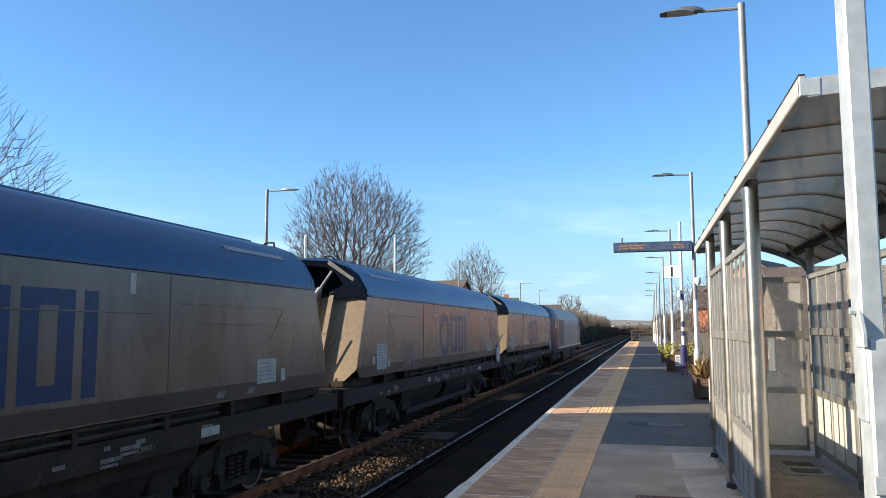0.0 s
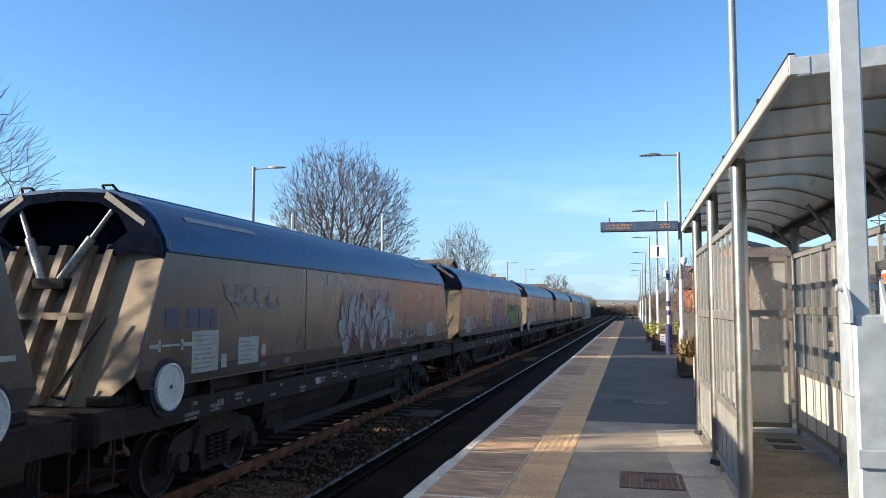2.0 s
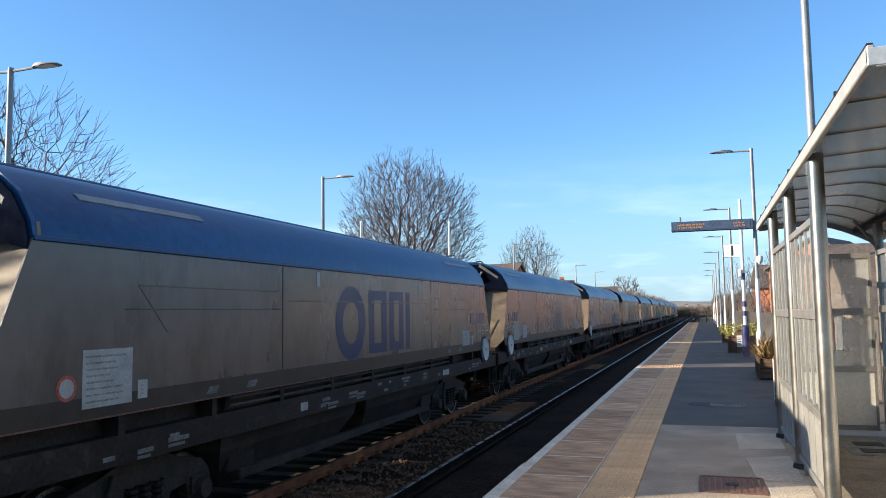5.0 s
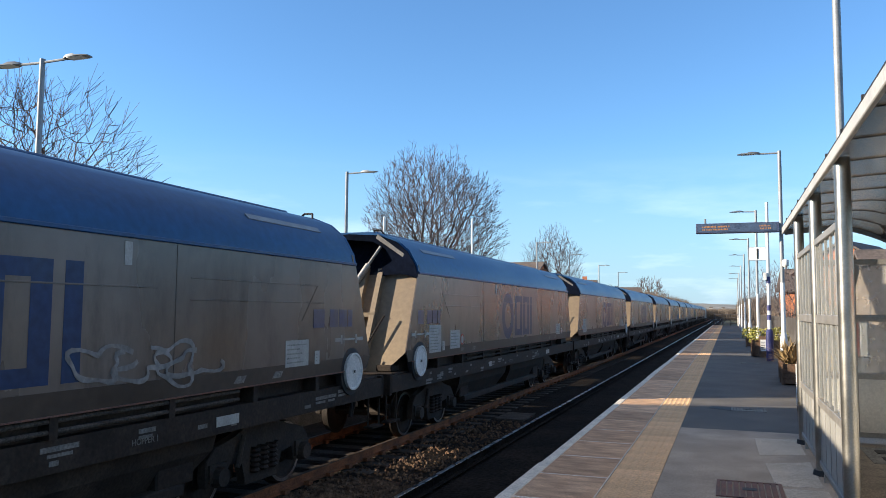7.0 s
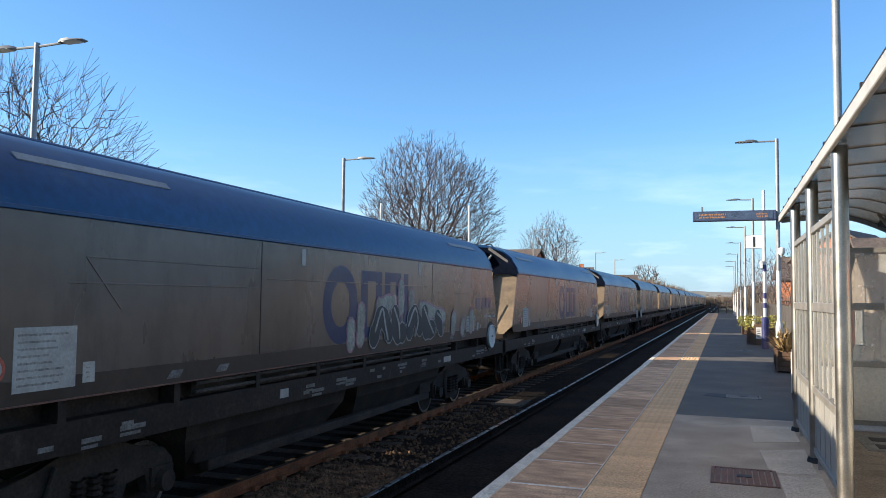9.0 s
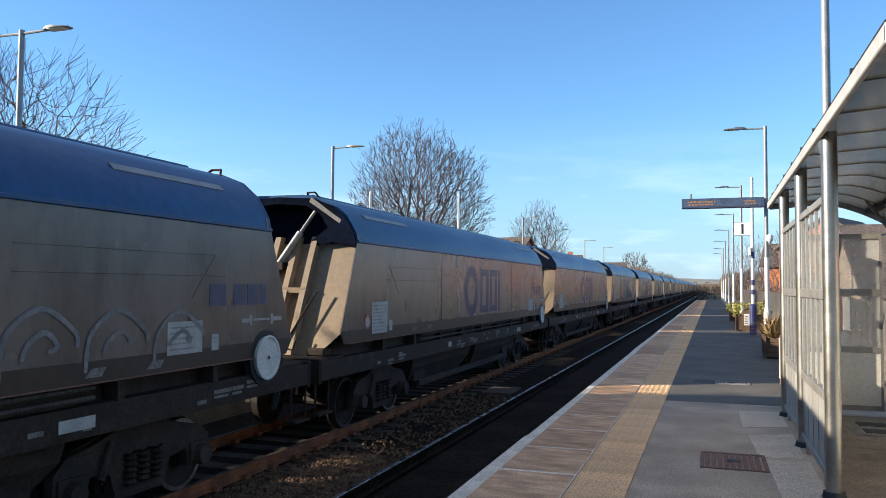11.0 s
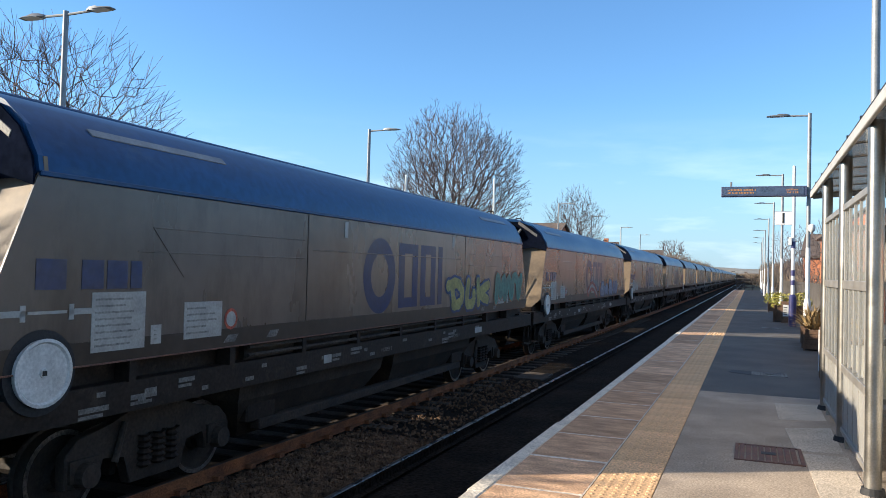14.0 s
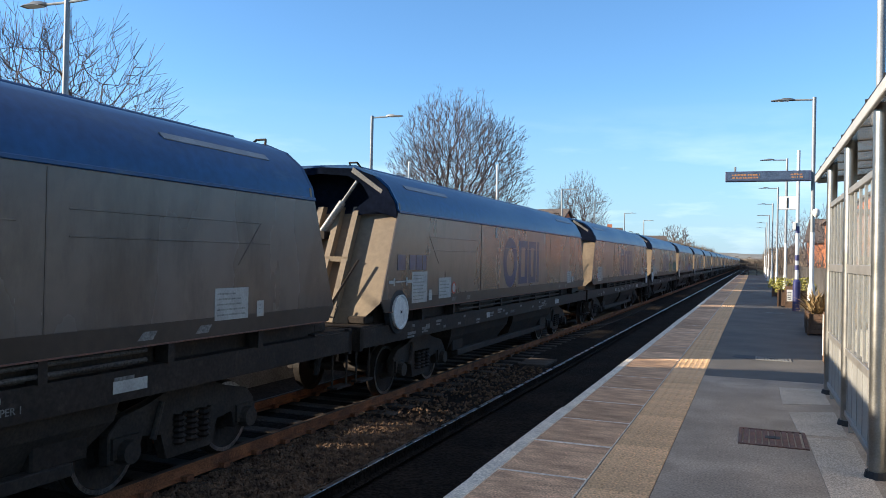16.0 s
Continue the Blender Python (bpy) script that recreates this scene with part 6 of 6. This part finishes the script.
bare_tree((-18.5, 49.0, -1.3), (8.35, 4.95, 5.3), "large bare winter tree with a dense rounded crown", 4, 6000, 0.36, 2.0, 0.0054, 4, 0.40, 0.5, 1.0)
bare_tree((-20.9, 18.0, -1.3), (6.2, 4.3, 3.9), "open-branched bare winter tree behind the far platform", 9, 1500, 0.2, 1.2, 0.0052, 4, 0.85)
bare_tree((-18.0, 2.4, -1.3), (5.0, 4.4, 2.7), "bare winter tree behind the far platform", 29, 1000, 0.25, 1.6, 0.016, 4, 0.6)
bare_tree((-20.6, 97.0, -1.3), (8.0, 3.8, 5.4), "slender bare winter tree beyond the platform", 15, 1500, 0.22, 2.5, 0.0075, 4, 0.8)
bare_tree((-17.3, 190.0, -1.3), (6.6, 3.6, 4.4), "bare winter tree beside the line", 21, 260, 0.3, 2.5, 0.03, 3, 1.2)
for tx, ty, tz, tw, th, sd in ((3.9, 50.0, 3.6, 1.5, 2.4, 41), (4.4, 78.0, 4.6, 1.8, 3.2, 43), (3.9, 108.0, 5.2, 2.2, 4.0, 45), (6.2, 112.0, 5.2, 2.6, 4.0, 46), (5.2, 140.0, 5.8, 3.0, 4.4, 47)):
    bare_tree((tx, ty, -1.3), (tz, tw, th), "thin bare sapling behind the platform fence", sd, 260, 0.1, 1.0, 0.007, 3, 0.5)
bare_tree((6.2, 14.5, -1.3), (4.0, 2.6, 2.6), "bare shrub tree behind the shelter", 25, 260, 0.12, 1.0, 0.008, 3, 0.5)


def scrub(name, spans, mat, seed, label, category, per_m=26, size=(0.12, 0.3), twiggy=True):
    """A belt of shrubs: clumps of small leaf and twig blades. spans: x0, x1, y0, y1, height."""
    rnd = random.Random(seed)
    V, F = [], []
    for x0, x1, y0, y1, h in spans:
        n = int(per_m * max(1.0, (y1 - y0)) * max(1.0, (x1 - x0) * 0.6))
        for _ in range(n):
            x, y = rnd.uniform(x0, x1), rnd.uniform(y0, y1)
            top = h * (0.62 + 0.38 * noise.noise((x * 0.35, y * 0.22, seed)) + 0.2 * noise.noise((x, y * 0.9, seed + 3)))
            z = top * rnd.random() ** 0.7
            p = Vector((x, y, -1.32 + z))
            s = rnd.uniform(*size)
            if twiggy:
                d = Vector((rnd.gauss(0, 0.35), rnd.gauss(0, 0.35), 1)).normalized() * s * 3.2
                w = Vector((rnd.gauss(0, 1), rnd.gauss(0, 1), 0)).normalized() * s * 0.10
                b = len(V)
                V += [p - w, p + w, p + d]
                F.append((b, b + 1, b + 2))
            else:
                a = Vector((rnd.gauss(0, 1), rnd.gauss(0, 1), rnd.gauss(0, 1))).normalized() * s
                c = a.orthogonal() * 0.6
                b = len(V)
                V += [p + a, p + c, p - a, p - c]
                F.append((b, b + 1, b + 2, b + 3))
    ob = from_lists(name, V, F, mat)
    return tagged(ob, label, category, kind="stuff")


scrub("winter_scrub", [(3.6, 7, 76, 100, 3.4), (1.8, 12, 104, 170, 4.6), (3.0, 14, 170, 330, 8.0)], BRUSH, 31, "brown leafless scrub along the platform fence", "scrub", 60, (0.18, 0.45))
scrub("evergreen_bush", [(3.0, 4.4, 32, 44, 3.6), (4.2, 6.0, 54, 64, 3.6)], EVERGREEN, 33, "dark green evergreen bushes over the fence", "bush", 240, (0.10, 0.22), False)
scrub("line_side_hedge", [(-14.5, -10.6, 98, 190, 3.6), (-15, -10.5, 190, 330, 4.2)], DARK_HEDGE, 35, "dark hedge along the far side of the line", "hedge", 70, (0.2, 0.5), False)
scrub("winter_scrub", [(-24, -13, 150, 330, 8.2), (-18, -12.5, 100, 150, 3.6)], BRUSH, 37, "brown leafless scrub behind the hedge", "scrub", 120, (0.2, 0.5))
scrub("winter_scrub", [(-12, 14, 330, 420, 3.0)], BRUSH, 39, "brown leafless scrub across the end of the view", "scrub", 150, (0.4, 0.9))

scrub("evergreen_bush", [(4.6, 6.0, 50, 54, 3.4), (5.8, 7.6, 47, 50, 2.6)], EVERGREEN, 77, "green ivy-covered bush behind the platform fence", "bush", 160, (0.08, 0.18), False)


def house(at, w, d, eaves, ridge, wall_mat, label, turn=0.0, windows=2, chimney=True):
    t = thing("house", label, "house", at, turn=turn)
    bm = bmesh.new()
    extrude(bm, [(-w, -d, 0), (w, -d, 0), (w, -d, eaves), (0, -d, ridge), (-w, -d, eaves)], (0, 2 * d, 0))
    wall = part("wall", bm, wall_mat, t)
    bm = bmesh.new()
    for s in (-1, 1):
        extrude(bm, [(s * (w + 0.3), -d - 0.25, eaves - 0.1), (0, -d - 0.25, ridge + 0.08), (0, -d - 0.25, ridge + 0.24), (s * (w + 0.35), -d - 0.25, eaves + 0.06)], (0, 2 * d + 0.5, 0))
    roof = part("roof", bm, ROOF_TILE, t, "brown tiled roof")
    if chimney:
        boxes("chimney", wall_mat, roof, (-0.35, 0.35, d * 0.5, d * 0.5 + 0.6, ridge - 0.3, ridge + 0.9))
    for z0 in ((0.9, 3.4) if eaves > 4 else (0.9,)):
        for k in range(windows):
            x = -w + 2 * w * (k + 0.5) / windows
            win = boxes("window", WHITE_PAINT, t, (x - 0.6, x + 0.6, -d - 0.04, -d + 0.02, z0, z0 + 1.25))
            boxes("pane", WINDOW_PANE, win, (x - 0.53, x - 0.03, -d - 0.05, -d - 0.04, z0 + 0.07, z0 + 1.18), (x + 0.03, x + 0.53, -d - 0.05, -d - 0.04, z0 + 0.07, z0 + 1.18))
            boxes("sill", RENDER_WALL, win, (x - 0.7, x + 0.7, -d - 0.12, -d, z0 - 0.1, z0))
    return t


house((9.7, 67.0, -1.3), 3.4, 4.2, 5.8, 8.0, BRICK, "red brick house with a brown tiled roof", turn=-25, chimney=False)
house((9.6, 88.0, -1.3), 3.6, 4.2, 5.0, 7.2, BRICK, "red brick house with a brown tiled roof", turn=80)
for x, y, tn, e, r in ((-23.5, 80, 84, 5.4, 8.5), (-22.0, 104, 95, 5.2, 7.6), (-21.5, 124, 4, 5.2, 8.4), (-20.5, 146, 96, 5.0, 7.9), (-20, 168, 90, 5.0, 7.4)):
    house((x, y, -1.3), 4.6, 5.6, e - 0.6, r - 0.8, BRICK, "brick house with a brown roof behind the train", turn=tn)
house((10.6, 30.0, -1.3), 4.2, 6.2, 2.5, 4.8, PALE_BRICK, "low brown-roofed building behind the shelter", turn=90, chimney=False)


def fence(x, y0, y1, h, base=0.0):
    t = thing("timber_fence", "weathered close-boarded timber fence behind the platform", "fence")
    rnd = random.Random(8)
    boxes("fence_rail", GREY_TIMBER, t, (x + 0.02, x + 0.07, y0, y1, base + 0.3, base + 0.38), (x + 0.02, x + 0.07, y0, y1, base + h - 0.35, base + h - 0.27))
    bm = bmesh.new()
    box(bm, -0.012, 0.012, 0.0, 0.145, 0.0, h)
    me = part("fence_board", bm, GREY_TIMBER, t).data
    first = bpy.data.objects["fence_board"]
    first.location = (x, y0, base)
    n = int((y1 - y0) / 0.30)
    for k in range(1, min(n, 260)):
        ob = new("fence_board", me)
        ob.parent = t
        ob.location = (x + (0.012 if k % 2 else -0.0), y0 + k * 0.30, base + rnd.uniform(-0.03, 0.02))
        ob.scale = (1, 1.95, 1)
    return t


fence(2.75, 12.2, 88, 1.35)


def end_gate():
    """Timber and wire fence across the platform's far end."""
    t = thing("platform_end_fence", "dark timber lattice fence across the platform's far end", "fence", (0, PLAT_END - 0.6, 0))
    for x in (-1.5, -0.6, 0.3, 1.2, 2.1):
        boxes("post", GREY_TIMBER, t, (x - 0.06, x + 0.06, -0.06, 0.06, 0, 1.45))
    for z in (0.25, 0.6, 0.95, 1.3):
        boxes("rail", GREY_TIMBER, t, (-1.5, 2.1, -0.1, -0.06, z, z + 0.09))
    for k in range(4):
        bm = bmesh.new()
        a = -1.5 + 0.9 * k
        extrude(bm, [(a, -0.14, 0.25), (a + 0.09, -0.14, 0.25), (a + 0.9, -0.14, 1.38), (a + 0.81, -0.14, 1.38)], (0, 0.035, 0))
        part("brace", bm, GREY_TIMBER, t)


end_gate()


def hills():
    bm = bmesh.new()
    for (y, h, seed, x0, x1) in ((820, 14, 3, -700, 420), (1500, 27, 6, -1100, 700)):
        pts = []
        n = 90
        for k in range(n + 1):
            x = x0 + (x1 - x0) * k / n
            z = -1.4 + h * (0.66 + 0.42 * noise.noise((x * 0.0035, seed, 0)) + 0.06 * noise.noise((x * 0.03, seed, 2)))
            pts.append((x, max(z, 0.5)))
        loft(bm, [[(x, y - 240, -1.5) for x, z in pts], [(x, y, z) for x, z in pts], [(x, y + 300, -1.5) for x, z in pts]], closed=False)
    ob = part("hills", bm, HILL, smooth=True)
    tagged(ob, "low wooded hills on the horizon", "hills", kind="structure")


hills()


def far_house(at, s):
    t = thing("far_house", "small white house on the distant hillside", "house", at)
    boxes("wall", RENDER_WALL, t, (-4 * s, 4 * s, -3 * s, 3 * s, 0, 5 * s))
    bm = bmesh.new()
    extrude(bm, [(-4.4 * s, -3.4 * s, 5 * s), (-4.4 * s, 3.4 * s, 5 * s), (-4.4 * s, 0, 8 * s)], (8.8 * s, 0, 0))
    part("roof", bm, ROOF_TILE, t)


for x, y, z in ((-26, 700, 3.2), (-14, 725, 4.0), (-4, 735, 3.8), (-40, 700, 3.4)):
    far_house((x, y, z), 0.32)


# ------------------------------------------------------------------ ballast and sleepers
def ballast_stones():
    rnd = random.Random(77)
    V, F = [], []
    for _ in range(13000):
        # paler stones only in the brighter near part; the shaded rest stays bare
        y = 3.0 + (8.0 if rnd.random() < 0.8 else 15.0) * rnd.random() ** 1.1
        x = rnd.uniform(-5.80, -4.15)
        s = rnd.uniform(0.02, 0.048)
        p = Vector((x, y, BED + rnd.uniform(0.0, 0.02)))
        q = Euler((rnd.uniform(0, 6), rnd.uniform(0, 6), rnd.uniform(0, 6))).to_matrix()
        b = len(V)
        for v in ((1, 0, 0), (-1, 0, 0), (0, 1, 0), (0, -1, 0), (0, 0, 0.8), (0, 0, -0.8)):
            V.append(p + q @ (Vector(v) * s * rnd.uniform(0.7, 1.2)))
        for f in ((0, 2, 4), (2, 1, 4), (1, 3, 4), (3, 0, 4), (2, 0, 5), (1, 2, 5), (3, 1, 5), (0, 3, 5)):
            F.append(tuple(b + i for i in f))
    tagged(from_lists("ballast_stones", V, F, STONE), "loose brown ballast stones between the rails", "ballast", kind="stuff")


ballast_stones()


slab_cover = boxes("concrete_cover", SLEEPER, None, (-5.27, -4.57, 18.25, 19.45, BED - 0.05, BED + 0.045), bevel=0.01)
tagged(slab_cover, "flat grey concrete cover lying in the ballast", "concrete cover")


def sleeper_mesh():
    bm = bmesh.new()
    box(bm, -1.28, 1.28, -0.13, 0.13, BED - 0.16, BED + 0.018)
    bmesh.ops.bevel(bm, geom=list(bm.edges), offset=0.015, segments=1, affect="EDGES")
    me = bpy.data.meshes.new("sleeper")
    bm.to_mesh(me)
    bm.free()
    me.materials.append(SLEEPER)
    return me


SLEEPER_MESH = sleeper_mesh()
bm = bmesh.new()
for x in (-0.735, 0.735):
    for s in (-1, 1):
        box(bm, x + s * 0.105 - 0.04, x + s * 0.105 + 0.04, -0.06, 0.06, BED + 0.04, BED + 0.10)
CHAIR_MESH = bpy.data.meshes.new("rail_clip")
bm.to_mesh(CHAIR_MESH)
bm.free()
CHAIR_MESH.materials.append(RUST)
for cx, n in ((-6.635, 70),):
    for k in range(n):
        ob = new("sleeper", SLEEPER_MESH)
        ob.location = (cx, 2.5 + 0.65 * k, 0)
        ob.parent = track_bed
        c = new("rail_clip", CHAIR_MESH)
        c.parent = ob

# ------------------------------------------------------------------ platform paving pieces
def slab_mesh(name, sx, sy, mat, blisters=False):
    bm = bmesh.new()
    box(bm, 0, sx, 0, sy, -0.05, 0.0)
    top = [e for e in bm.edges if all(v.co.z > -0.01 for v in e.verts)]
    bmesh.ops.bevel(bm, geom=top, offset=0.004, segments=1, affect="EDGES")
    if blisters:
        n, m = 6, 6
        for i in range(n):
            for j in range(m):
                x, y = sx * (i + 0.5) / n, sy * (j + 0.5) / m
                lo = [bm.verts.new((x + 0.019 * math.cos(a * 1.0472), y + 0.019 * math.sin(a * 1.0472), 0.0)) for a in range(6)]
                hi = [bm.verts.new((x + 0.012 * math.cos(a * 1.0472), y + 0.012 * math.sin(a * 1.0472), 0.005)) for a in range(6)]
                for a in range(6):
                    bm.faces.new((lo[a], lo[(a + 1) % 6], hi[(a + 1) % 6], hi[a]))
                bm.faces.new(hi)
    me = bpy.data.meshes.new(name)
    bm.to_mesh(me)
    bm.free()
    me.materials.append(mat)
    return me


COPING_MESH = slab_mesh("coping_slab", 0.638, 0.966, COPING)
TILE_MESH = slab_mesh("tactile_tile", 0.434, 0.447, TACTILE, True)
rnd = random.Random(3)
for k in range(-15, int((PLAT_END - 1.45) / 1.012)):
    ob = new("coping_slab", COPING_MESH)
    ob.parent = platform
    ob.location = (-1.692, 1.42 + 1.012 * k + rnd.uniform(-0.006, 0.006), 0.001 + rnd.uniform(-0.003, 0.002))
for k in range(-33, int((PLAT_END - 1.2) / 0.45)):
    ob = new("tactile_tile", TILE_MESH)
    ob.parent = platform
    ob.location = (-1.037, 1.2 + 0.45 * k, 0.001 + rnd.uniform(-0.002, 0.0015))


# ------------------------------------------------------------------ what moves
RUN = [(0.0, 0.0), (1.5, 32.6), (3.5, 75.23), (5.0, 106.62), (8.0, 168.40), (11.0, 228.94), (12.5, 258.95), (14.5, 298.72), (16.0, 328.64)]


def motions():
    for w, y0 in WAGONS:
        walk(w, [(t, pose(TRACK_X, y0 + s, RAIL_TOP)) for t, s in RUN])
    walk(LOCO, [(t, pose(TRACK_X, 14.59 + 2 * PITCH - 0.75 + s, RAIL_TOP)) for t, s in RUN])


motions()
